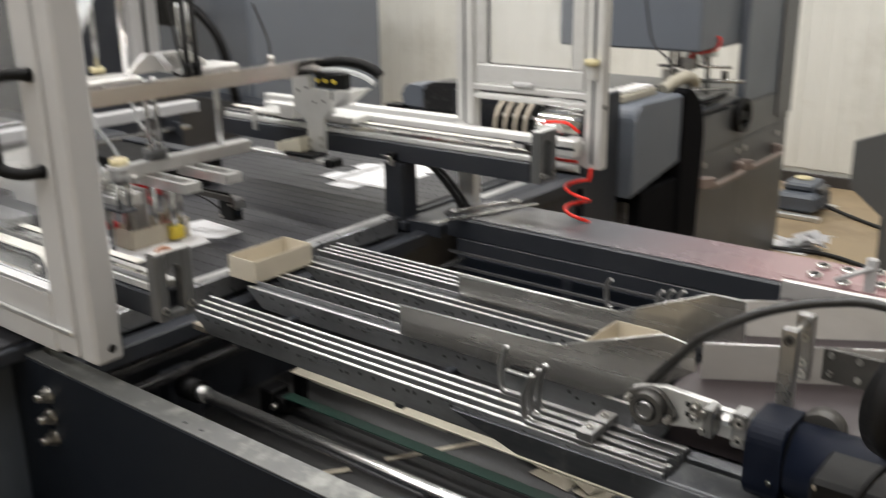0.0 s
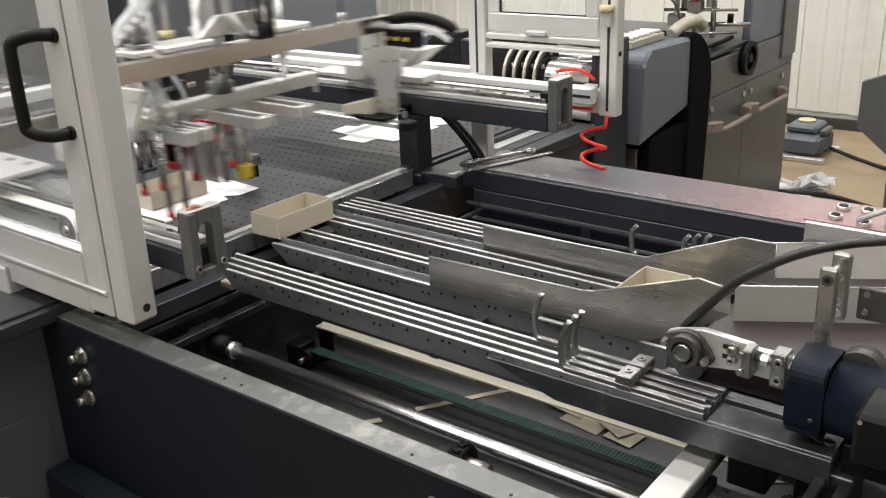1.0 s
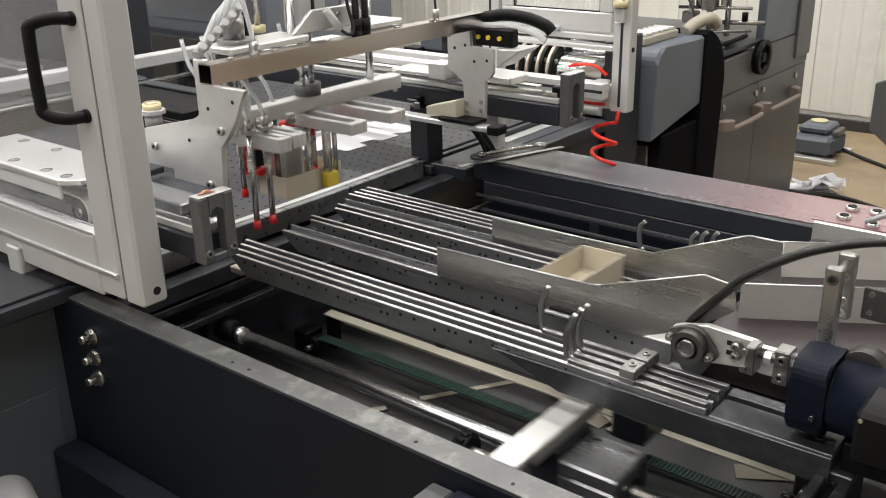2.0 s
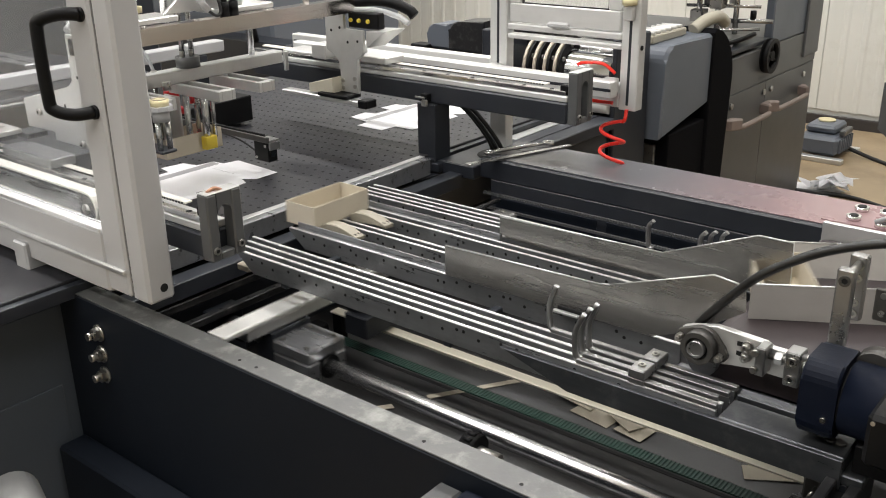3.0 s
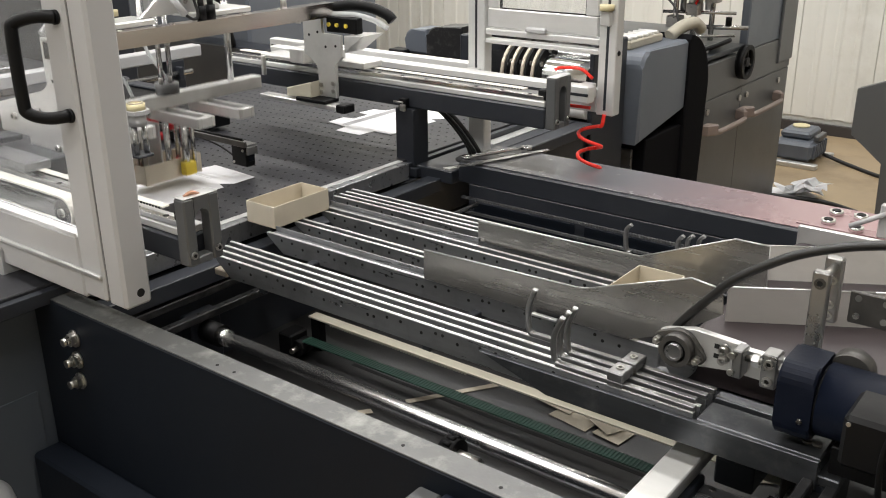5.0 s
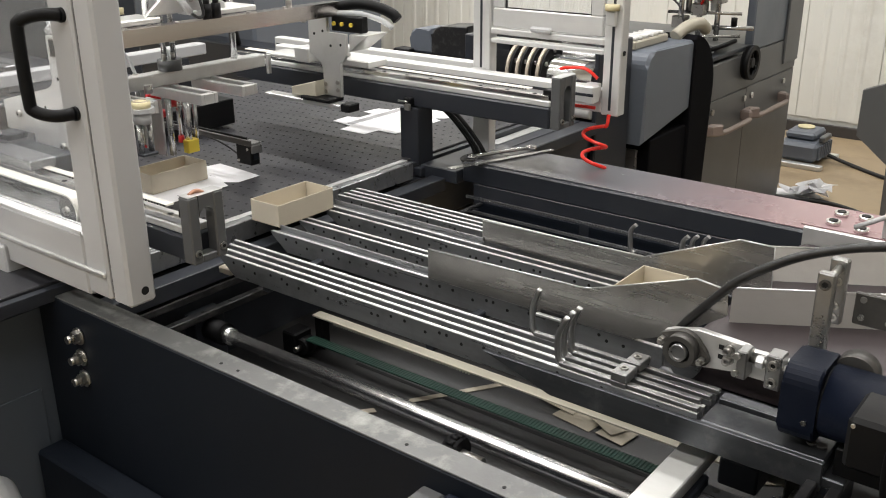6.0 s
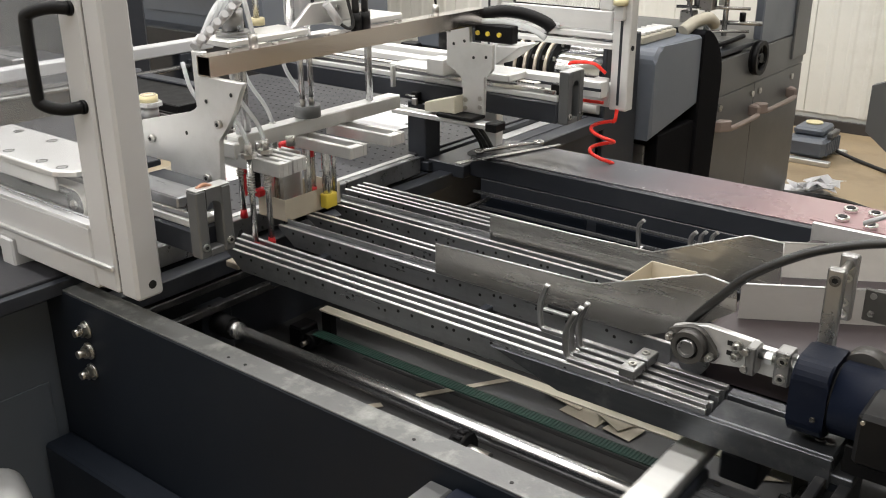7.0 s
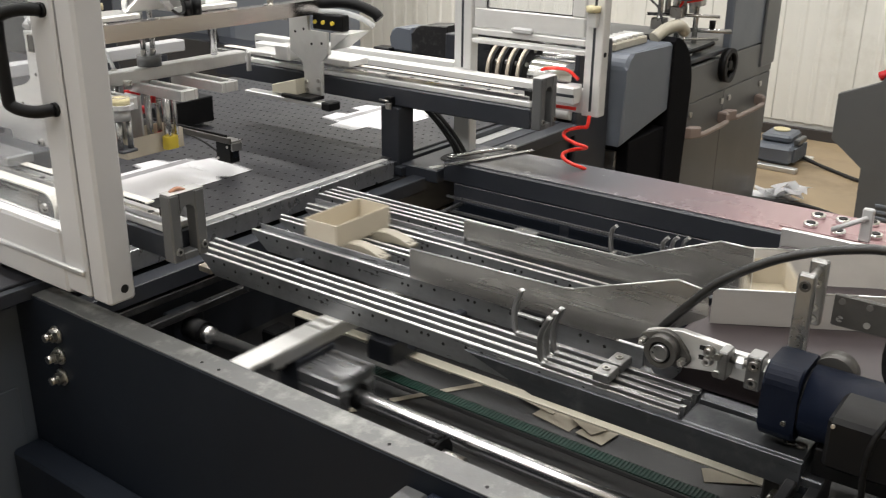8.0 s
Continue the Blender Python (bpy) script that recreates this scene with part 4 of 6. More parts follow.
# toothed belt loop and bed seen through the door
lb = thing("timing_belt", (-2.0, 0.99, 0.93), "white toothed timing belt running round a pulley", "belt")
loop = B()
outer = [(-2.6, 1.012)] + arc(-1.735, 0.976, 0.036, 90, -90, 10) + [(-2.6, 0.940)]
inner = [(-2.6, 0.944)] + arc(-1.735, 0.976, 0.032, -90, 90, 10) + [(-2.6, 1.008)]
prism(loop, outer + inner, "y", 0.975, 1.003, 0)
part("band", loop, WHITEBELT, lb)
part("pulley", Cy((-1.735, 0.976, 0.976), (-1.735, 1.004, 0.976), 0.030, 24), DARK, lb)
part("hub", Cy((-1.735, 0.97, 0.976), (-1.735, 1.006, 0.976), 0.01, 12), BOLT, lb)
part("bearing_plate", Bx(-2.6, -1.70, 1.004, 1.0105, 0.94, 0.98, 0.001), STEEL, lb)
# ---- front guard door ----
YD = 0.915
kd = YD / 0.96
dz = lambda z: 1.6 - (1.6 - z) * kd
door = thing("guard_door", (-1.5 * kd, YD, dz(0.815)), "light grey framed guard door with clear pane, half raised", "guard door")
xr, xm, xi = -1.458, -1.514, -1.586
zb, zt = dz(0.815), 2.05
part("post", Bx(xm + 0.001, xr, YD, YD + 0.06, zb, zt, 0.006), DOORW, door)
part("seam", Bx(xm - 0.001, xm + 0.001, YD + 0.004, YD + 0.03, zb + 0.01, zt, 0), HOLE, door, "dark seam between stile and post")
part("stile", Bx(xi, xm - 0.001, YD - 0.004, YD + 0.04, zb + 0.004, zt, 0.005), DOORW, door)
part("bottom_rail", Bx(-2.7, xi - 0.0005, YD - 0.004, YD + 0.04, dz(0.806) + 0.004, dz(0.945), 0.005), DOORW, door)
part("bottom_lip", Bx(-2.7, xm - 0.002, YD - 0.012, YD - 0.0045, dz(0.870), dz(0.880), 0.002), EDGE, door, "bright lip on the bottom rail")
part("bead", Bx(-2.7, xi + 0.002, YD - 0.008, YD - 0.0045, dz(0.944), dz(0.953), 0.001), EDGE, door)
part("top_rail", Bx(-2.7, xi - 0.0005, YD - 0.004, YD + 0.04, zt - 0.1, zt, 0.005), DOORW, door)
part("hinge_stile", Bx(-2.8, -2.701, YD - 0.004, YD + 0.04, zb, zt, 0.005), DOORW, door)
part("pane", Bx(-2.70, xi - 0.0006, YD + 0.014, YD + 0.019, dz(0.953), zt - 0.1, 0), GLASS, door, "clear scratched acrylic pane").visible_shadow = False
part("hole", Cy((xr - 0.002, YD + 0.035, 0.879), (xr + 0.0006, YD + 0.035, 0.879), 0.0085, 20), HOLE, door, "dark screw hole")
hx, h0, h1 = -1.615 * kd, dz(1.195), dz(1.385)
hd = part("handle", hose(B(), [(hx, YD - 0.005, h1 - 0.004), (hx - 0.02, YD - 0.035, h1 - 0.002), (hx - 0.045, YD - 0.058, h1 - 0.012), (hx - 0.05, YD - 0.062, h1 - 0.035),
                               (hx - 0.05, YD - 0.062, h0 + 0.035), (hx - 0.045, YD - 0.058, h0 + 0.012), (hx - 0.02, YD - 0.035, h0 + 0.002), (hx, YD - 0.005, h0 + 0.004)], 0.0115, 14, 6), BLACK, door, "black bow handle")
for z in (h0 + 0.004, h1 - 0.004):
    part("handle_foot", Cy((hx, YD - 0.0042, z), (hx, YD - 0.010, z), 0.013, 18), BLACK, hd)
frame_post = thing("frame_post", (-2.0, 0.8, 0), "light grey square frame post beside the cabinet", "post")
part("profile", Bx(-1.937, -1.885, 0.90, 0.955, 0.7607, 0.885, 0.004), DOORW, frame_post)

# ---- far aluminium frame with pane ----
YF = 2.35
ff = thing("rear_guard_frame", (-1.45, YF, 0.81), "aluminium profile guard frame with a grey pane", "guard frame")
for x0, x1 in ((-1.71, -1.648), (-1.262, -1.208)):
    part("upright", Bx(x0, x1, YF, YF + 0.04, 0.812 if x0 < -1.5 else 0.985, 2.1, 0.003), PROFILE, ff)
    part("upright_slot", Bx((x0 + x1) / 2 - 0.004, (x0 + x1) / 2 + 0.004, YF - 0.0006, YF + 0.001, 1.0, 2.1, 0), DARK, ff)
for z0, z1 in ((1.152, 1.166), (1.178, 1.196)):
    part("cross_bar", Bx(-1.647, -1.263, YF + 0.002, YF + 0.038, z0, z1, 0.003), PROFILE, ff)
part("side_profile", Bx(-2.6, -1.7105, YF + 0.002, YF + 0.038, 1.040, 1.086, 0.003), PROFILE, ff)
part("profile_slot", Bx(-2.59, -1.712, YF + 0.0012, YF + 0.003, 1.060, 1.066, 0), DARK, ff)
part("lower_bar", Bx(-1.647, -1.263, YF + 0.002, YF + 0.038, 0.99, 1.055, 0.003), PROFILE, ff)
part("gate_frame", Bx(-1.640, -1.27, YF + 0.004, YF + 0.03, 1.20, 1.255, 0.003), PROFILE, ff, "lower rail of the hinged gate")
part("gate_stile", Bx(-1.640, -1.60, YF + 0.004, YF + 0.03, 1.256, 2.05, 0.003), PROFILE, ff)
part("gate_stile", Bx(-1.31, -1.27, YF + 0.004, YF + 0.03, 1.256, 2.05, 0.003), PROFILE, ff)
part("pane", Bx(-1.5965, -1.3135, YF + 0.012, YF + 0.016, 1.2585, 2.048, 0), GLASS, ff, "clear dusty pane").visible_shadow = False
part("gasket", Bx(-1.5995, -1.3105, YF + 0.010, YF + 0.020, 1.2552, 1.2583, 0), BLACK, ff, "black pane gasket")
for x in (-1.5995, -1.3133):
    part("gasket", Bx(x, x + 0.0028, YF + 0.010, YF + 0.020, 1.2584, 2.05, 0), BLACK, ff)
part("grip", Bx(-1.50, -1.43, YF - 0.012, YF + 0.0035, 1.196, 1.212, 0.005), DOORW, ff, "pale grip")
lt = part("latch", Bx(-1.252, -1.222, YF - 0.02, YF - 0.0008, 1.235, 1.275, 0.003), PLATE, ff)
part("latch_knob", Cy((-1.237, YF - 0.011, 1.276), (-1.237, YF - 0.011, 1.292), 0.02, 18), CREAM, lt)
part("end_screw", Cy((-1.2075, YF + 0.015, 1.16), (-1.205, YF + 0.015, 1.16), 0.007, 14), HOLE, ff)
prof = thing("long_profile", (-1.9, 2.31, 1.03), "long aluminium slot profile behind the gantry rail", "profile")
part("profile", Bx(-2.5, -1.24, 2.262, 2.302, 1.032, 1.080, 0.004), PROFILE, prof)
part("slot", Bx(-2.5, -1.24, 2.2613, 2.263, 1.052, 1.060, 0), DARK, prof)
part("bracket", Bx(-1.30, -1.262, 2.303, YF - 0.001, 1.035, 1.075, 0.002), PLATE, prof)
part("rear_bracket", Bx(-1.70, -1.66, 2.303, YF - 0.001, 1.035, 1.075, 0.002), PLATE, prof)

# spiral red hose
coil = thing("coiled_air_hose", (-1.27, 2.33, 0.78), "bright red coiled air hose hanging from the frame", "air hose")
pts = [(-1.232, 2.345, 0.99)]
for i in range(1, 34):
    a = i * 0.62
    pts.append((-1.262 + 0.036 * math.cos(a), 2.325 + 0.022 * math.sin(a), 0.966 - i * 0.0062))
part("coil", hose(B(), pts, 0.0055, 8, 3), REDHOSE, coil)
up = thing("air_hose_loop", (-1.3, 2.33, 1.0), "red air hose looped over the roller", "air hose")
part("loop", hose(B(), [(-1.265, 2.33, 1.09), (-1.30, 2.32, 1.115), (-1.36, 2.32, 1.112), (-1.38, 2.32, 1.105)], 0.005, 8), REDHOSE, up)
part("lower_loop", hose(B(), [(-1.262, 2.33, 1.06), (-1.29, 2.31, 1.045), (-1.335, 2.31, 1.025), (-1.33, 2.31, 1.012), (-1.265, 2.325, 1.008)], 0.005, 8), REDHOSE, up)

# cables through the table, wrench and steel ruler
cb = thing("cable_bundle", (-1.62, 2.25, 0.812), "black cable bundle rising from a round hole", "cables")
part("opening", prism(B(), [(-1.64 + 0.045 * math.cos(radians(a)), 2.275 + 0.06 * math.sin(radians(a))) for a in range(0, 360, 20)], "z", 0.8122, 0.8135, 0), HOLE, cb, "dark round opening")
for i, d in enumerate((0.0, 0.012, 0.024, 0.034)):
    part("cable", hose(B(), [(-1.625 + d, 2.26 + d * 0.3, 0.80), (-1.64 + d, 2.25, 0.86), (-1.69 + d, 2.22, 0.94), (-1.75 + d, 2.21, 0.985)], 0.0065 if i != 2 else 0.005, 8), RUBBER if i != 2 else RODMAT, cb)
rl = solid("steel_ruler", prism(B(), [(-0.185, -0.010), (0.185, -0.014), (0.188, 0.002), (-0.185, 0.012)], "z", 0, 0.0016, 0.0003), RODMAT, (0, 0, 0), "steel ruler lying on the beam's end", "ruler")
rl.matrix_basis = pose(-1.51, 2.225, 0.842, 0, 0, 71)
wr = thing("open_wrench", (-1.53, 2.26, 0.8436), "chrome open ended wrench lying on the ruler", "wrench")
part("handle", hose(B(), [(-1.575, 2.185, 0.849), (-1.54, 2.265, 0.849), (-1.505, 2.345, 0.849)], 0.006, 8, 3), RODMAT, wr)
part("jaw", ring(B(), (-1.498, 2.362, 0.849), (0, 0, 1), 0.017, 0.009, 0.009, 16), RODMAT, wr)
part("ring_end", ring(B(), (-1.582, 2.17, 0.849), (0, 0, 1), 0.015, 0.008, 0.009, 16), RODMAT, wr)
lv = thing("toggle_lever", (-0.43, 2.2, 0.84), "light grey toggle clamp lever beside the buttons", "lever")
part("arm", Bx(-0.445, -0.42, 2.19, 2.205, 0.8405, 0.92, 0.003), DOORW, lv)
part("pin", Cy((-0.50, 2.17, 0.862), (-0.43, 2.189, 0.90), 0.006, 10), DOORW, lv)

# ---- machines behind ----
cab = thing("gluer_cabinet", (-1.9, 4.3, 0), "warm grey gluing machine cabinet with two brownish bow handles", "cabinet")
CX = -1.56
part("body", Bx(-2.6, CX - 0.006, 3.84, 4.95, 0.0, 0.868, 0.006), CABGREY, cab)
part("top_band", Bx(CX - 0.0055, CX, 3.845, 4.945, 0.712, 0.866, 0.003), CABGREY, cab)
for y0, y1 in ((3.85, 4.30), (4.304, 4.94)):
    d = part("front_door", Bx(CX - 0.0055, CX, y0, y1, 0.08, 0.706, 0.002), CABGREY, cab)
for y0, y1 in ((3.86, 4.31), (4.29, 4.80)):
    hh = part("bow_handle", hose(B(), [(CX + 0.045, y0 + 0.055, 0.575), (CX + 0.052, y0 + 0.1, 0.572), (CX + 0.052, y1 - 0.1, 0.572), (CX + 0.045, y1 - 0.055, 0.575)], 0.012, 10, 4), HANDLE, cab, "brownish bow handle")
    for ya, d in ((y0, 1), (y1, -1)):
        part("handle_wing", prism(B(), [(CX + 0.0002, ya), (CX + 0.030, ya + 0.012 * d), (CX + 0.058, ya + 0.055 * d), (CX + 0.050, ya + 0.075 * d), (CX + 0.0002, ya + 0.055 * d)], "z", 0.562, 0.612, 0.006), HANDLE, hh)
for y in (3.91, 4.28, 4.37, 4.80):
    part("lock", Cy((CX + 0.0002, y, 0.66), (CX + 0.008, y, 0.66), 0.014, 16), BOLT, cab)
kn = part("hand_wheel", ring(B(), (CX + 0.022, 4.26, 0.83), (1, 0, 0), 0.078, 0.058, 0.030, 32), BLACK, cab, "black round hand wheel in a recess")
part("wheel_recess", Cy((CX + 0.0002, 4.26, 0.83), (CX + 0.004, 4.26, 0.83), 0.074, 28), HOLE, kn)
part("wheel_hub", Cy((CX + 0.0042, 4.26, 0.83), (CX + 0.034, 4.26, 0.83), 0.022, 18), BLACK, kn)
for a in (90, 210, 330):
    part("spoke", Cy((CX + 0.024, 4.26 + 0.02 * math.cos(radians(a)), 0.83 + 0.02 * math.sin(radians(a))), (CX + 0.024, 4.26 + 0.06 * math.cos(radians(a)), 0.83 + 0.06 * math.sin(radians(a))), 0.008, 10), BLACK, kn)
part("tower", Bx(-1.605, CX - 0.004, 4.33, 4.93, 0.8685, 2.2, 0.006), GREY, cab, "blue grey column")
part("tower_cheek", Bx(CX - 0.0035, CX + 0.01, 4.75, 4.95, 0.75, 2.2, 0.004), CABGREY, cab)
part("hopper_head", Bx(-2.3, -1.6055, 3.9, 4.93, 1.14, 2.3, 0.01), GREY, cab, "dark grey hood overhead")

hood = thing("roller_hood", (-1.62, 3.4, 0), "blue grey rounded side hood of the glue rollers", "hood")
part("shell", prism(B(), [(3.22, 0.66), (3.22, 0.95)] + arc(3.28, 0.95, 0.06, 180, 90, 6) + [(3.64, 1.01), (3.70, 0.95), (3.70, 0.74)], "x", -1.70, -1.545, 0.012), GREY, hood)
part("flange", prism(B(), [(3.62, 0.20), (3.62, 1.012)] + arc(3.60, 0.80, 0.232, 80, 0, 9) + [(3.80, 0.20)], "x", -1.68, -1.535, 0.004), FELT, hood, "black felt cover behind the hood")
part("pedestal", Bx(-2.3, -1.55, 3.30, 3.83, 0, 0.665, 0.004), FELT, hood)
part("rear_rim", Bx(-1.725, -1.702, 3.23, 3.70, 0.67, 0.99, 0.004), BLACK, hood)
part("strap_plate", Bx(-1.66, -1.60, 3.285, 3.2995, 0.42, 0.62, 0.002), STEEL, hood)
part("clip", Bx(-1.70, -1.685, 3.285, 3.2995, 0.55, 0.64, 0.002), BOLT, hood)

ro = thing("glue_rollers", (-2.0, 3.05, 0.80), "bright chrome glue rollers between dark frames", "rollers")
part("roller", Cy((-2.10, 3.0, 0.940), (-1.62, 3.0, 0.940), 0.068, 40), CHROME, ro)
part("upper_roller", Cy((-2.10, 3.14, 1.045), (-1.62, 3.14, 1.045), 0.024, 24), CHROME, ro)
part("back_roller", Cy((-2.10, 3.16, 0.985), (-1.62, 3.16, 0.985), 0.028, 24), RODMAT, ro, "knurled dark roller")
part("lower_roller", Cy((-2.10, 2.95, 0.83), (-1.62, 2.95, 0.83), 0.025, 20), PROFILE, ro)
part("tray", Bx(-2.0995, -1.6205, 3.02, 3.20, 0.80, 0.84, 0.003), PROFILE, ro)
part("stand", Bx(-2.15, -2.10, 2.9, 3.2, 0.0, 1.07, 0.004), DARK, ro)
part("stand", Bx(-1.62, -1.60, 2.95, 3.2, 0.0, 1.07, 0.004), DARK, ro)
part("cross_bar", Cy((-2.10, 3.02, 1.062), (-1.62, 3.02, 1.062), 0.009, 14), RODMAT, ro)
for x in (-1.955, -1.912, -1.868, -1.824):
    fg = thing("stripper_finger", (x, 2.93, 0.93), "curved pale finger with a dark side plate on the roller", "finger", group="stripper fingers")
    part("blade", prism(B(), arc(3.0, 0.945, 0.108, 62, 222, 10) + arc(3.0, 0.945, 0.083, 222, 62, 10), "x", x - 0.005, x + 0.008, 0.002), BRONZE, fg)
    part("side_plate", prism(B(), arc(3.0, 0.945, 0.103, 58, 215, 8) + arc(3.0, 0.945, 0.070, 215, 58, 8), "x", x + 0.0085, x + 0.019, 0.001), BLACK, fg)
    part("clamp", Bx(x - 0.012, x + 0.020, 3.0, 3.05, 1.046, 1.085, 0.003), CASTIRON, fg)
    for a in (100, 150, 200):
        part("screw", Cy((x + 0.019, 3.0 + 0.086 * math.cos(radians(a)), 0.945 + 0.086 * math.sin(radians(a))), (x + 0.026, 3.0 + 0.086 * math.cos(radians(a)), 0.945 + 0.086 * math.sin(radians(a))), 0.008, 12), BOLT, fg)
plat = thing("feeder_table", (-1.5, 3.5, 0.9), "dark feeder table with an ivory block", "table")
part("top", Bx(-1.78, -1.56, 3.72, 4.30, 0.885, 0.905, 0.003), DARK, plat)
part("feed_block", Bx(-1.72, -1.62, 3.26, 3.54, 1.0105, 1.040, 0.004), DULLIVORY, plat)
for k in range(6):
    part("block_roller", Cy((-1.712, 3.285 + 0.045 * k, 1.047), (-1.628, 3.285 + 0.045 * k, 1.047), 0.0068, 10), PROFILE, plat)
part("glue_hose", hose(B(), [(-1.62, 3.60, 1.02), (-1.60, 3.66, 1.05), (-1.58, 3.74, 1.06), (-1.575, 3.80, 1.03)], 0.026, 10, 6), DULLIVORY, plat)
part("foot", Bx(-1.75, -1.60, 3.85, 4.2, 0.8685, 0.885, 0.002), DARK, plat)
hdg = thing("suction_feeder", (-1.75, 4.1, 0.905), "steel suction feeder with rods and clamps", "feeder")
for k, (x, y) in enumerate(((-1.78, 4.0), (-1.72, 4.06), (-1.66, 4.12))):
    part("rod", Cy((x, y, 0.9055), (x, y, 1.35), 0.012, 12), RODMAT, hdg)
    part("clamp", Bx(x - 0.03, x + 0.03, y - 0.03, y + 0.03, 1.0 + 0.05 * k, 1.05 + 0.05 * k, 0.004), BOLT, hdg)
part("cross_rod", Cy((-1.85, 4.02, 1.06), (-1.55, 4.12, 1.06), 0.007, 10), RODMAT, hdg)
part("cross_rod", Cy((-1.80, 3.95, 0.96), (-1.56, 4.15, 0.96), 0.007, 10), RODMAT, hdg)
part("plate", Bx(-1.80, -1.58, 3.98, 4.14, 0.92, 0.935, 0.003), WORN, hdg)
part("bracket", Bx(-1.80, -1.70, 3.98, 4.08, 1.18, 1.30, 0.004), BOLT, hdg)
part("glue_plate", Bx(-1.76, -1.60, 3.86, 3.97, 0.9055, 0.915, 0.002), EDGE, hdg, "bright lower plate")
part("thumb_rod", Cy((-1.72, 4.12, 0.99), (-1.52, 4.20, 0.99), 0.010, 12), RODMAT, hdg)
part("thumb_screw", Cy((-1.60, 4.168, 1.0), (-1.60, 4.168, 1.035), 0.014, 10), BLACK, hdg)
part("lever", hose(B(), [(-1.60, 3.92, 0.925), (-1.565, 3.98, 0.94), (-1.54, 4.05, 0.955)], 0.010, 8), BLACK, hdg)
for k in range(4):
    part("clear_bowl", Cy((-1.76 + 0.03 * k, 4.03 + 0.02 * k, 1.07), (-1.76 + 0.03 * k, 4.03 + 0.02 * k, 1.17 + 0.02 * (k % 2)), 0.013, 12), PVC if k % 2 else SATIN, hdg)
part("red_hose", hose(B(), [(-1.70, 4.02, 1.10), (-1.66, 4.05, 1.18), (-1.60, 4.08, 1.19), (-1.61, 4.08, 1.14), (-1.68, 4.05, 1.12)], 0.006, 6), REDHOSE, hdg)
part("cable", hose(B(), [(-1.62, 3.7, 1.02), (-1.66, 3.72, 1.12), (-1.75, 3.74, 1.2), (-1.8, 3.75, 1.4)], 0.005, 6), RUBBER, hdg)
part("cable_boot", Cy((-1.62, 3.7, 0.99), (-1.63, 3.705, 1.06), 0.018, 12, 0.012), BLACK, hdg)

rm = thing("drive_motor_far", (-2.5, 3.3, 0.8), "blue grey drive motor with a dark fan cover", "motor")
part("barrel", prism(B(), [(-2.705, 0.906), (-2.705, 0.965)] + arc(-2.665, 0.968, 0.040, 170, 90, 5) + [(-2.585, 1.012), (-2.575, 0.906)], "y", 3.24, 3.38, 0.008), GREY, rm, "blue grey rounded housing")
part("fan_cover", prism(B(), [(-2.5745, 0.906), (-2.5745, 0.98)] + arc(-2.515, 0.975, 0.055, 165, 90, 6) + [(-2.38, 1.04), (-2.38, 0.906)], "y", 3.225, 3.36, 0.006), SCUFF, rm, "scuffed black end cover")
part("shaft", Cy((-2.3795, 3.25, 0.985), (-2.16, 3.25, 0.985), 0.010, 14), CHROME, rm)
part("foot", Bx(-2.68, -2.40, 3.25, 3.35, 0.0, 0.905, 0.004), DARK, rm)
part("junction", Bx(-2.77, -2.68, 3.2, 3.27, 0.885, 0.92, 0.004), BLACK, rm)
part("junction_foot", Bx(-2.75, -2.67, 3.21, 3.26, 0.0, 0.884, 0.003), DARK, rm)

fm = thing("floor_motor", (-1.65, 5.75, 0), "grey motor with a yellow plate standing on the floor", "motor")
part("body", Bx(-1.82, -1.58, 5.62, 5.92, 0.03, 0.14, 0.02), GREY, fm)
part("upper", Bx(-1.80, -1.62, 5.70, 5.92, 0.1405, 0.19, 0.02), GREY, fm)
for k in range(7):
    part("fin", Bx(-1.5798, -1.566, 5.65 + 0.036 * k, 5.662 + 0.036 * k, 0.045, 0.13, 0.002), GREY, fm)
part("terminal_lid", Bx(-1.60, -1.565, 5.70, 5.85, 0.1405, 0.175, 0.006), CABGREY, fm)
part("plate", Cy((-1.72, 5.84, 0.1905), (-1.72, 5.84, 0.200), 0.05, 20), CREAM, fm)
part("foot_rail", Bx(-1.79, -1.53, 5.57, 5.62, 0.0, 0.03, 0.004), PLATE, fm)
part("foot_rail", Bx(-1.79, -1.53, 5.90, 5.94, 0.0, 0.0299, 0.004), PLATE, fm)
fc = solid("floor_cable", hose(B(), [(-1.56, 5.80, 0.05), (-1.40, 5.78, 0.012), (-1.1, 5.6, 0.012), (-0.6, 5.5, 0.012), (0.3, 5.2, 0.012)], 0.012, 8), RUBBER, (-1.2, 5.6, 0), "black cable lying on the floor", "cable")
fc2 = solid("floor_cable", hose(B(), [(-1.60, 4.93, 0.012), (-1.3, 4.98, 0.012), (-1.0, 4.86, 0.012), (-0.5, 4.7, 0.012)], 0.012, 8), RUBBER, (-1.2, 4.9, 0), "black cable lying on the floor", "cable")
random.seed(9)
wp = thing("waste_paper", (-1.42, 5.03, 0), "crumpled white waste paper on the floor", "waste paper")
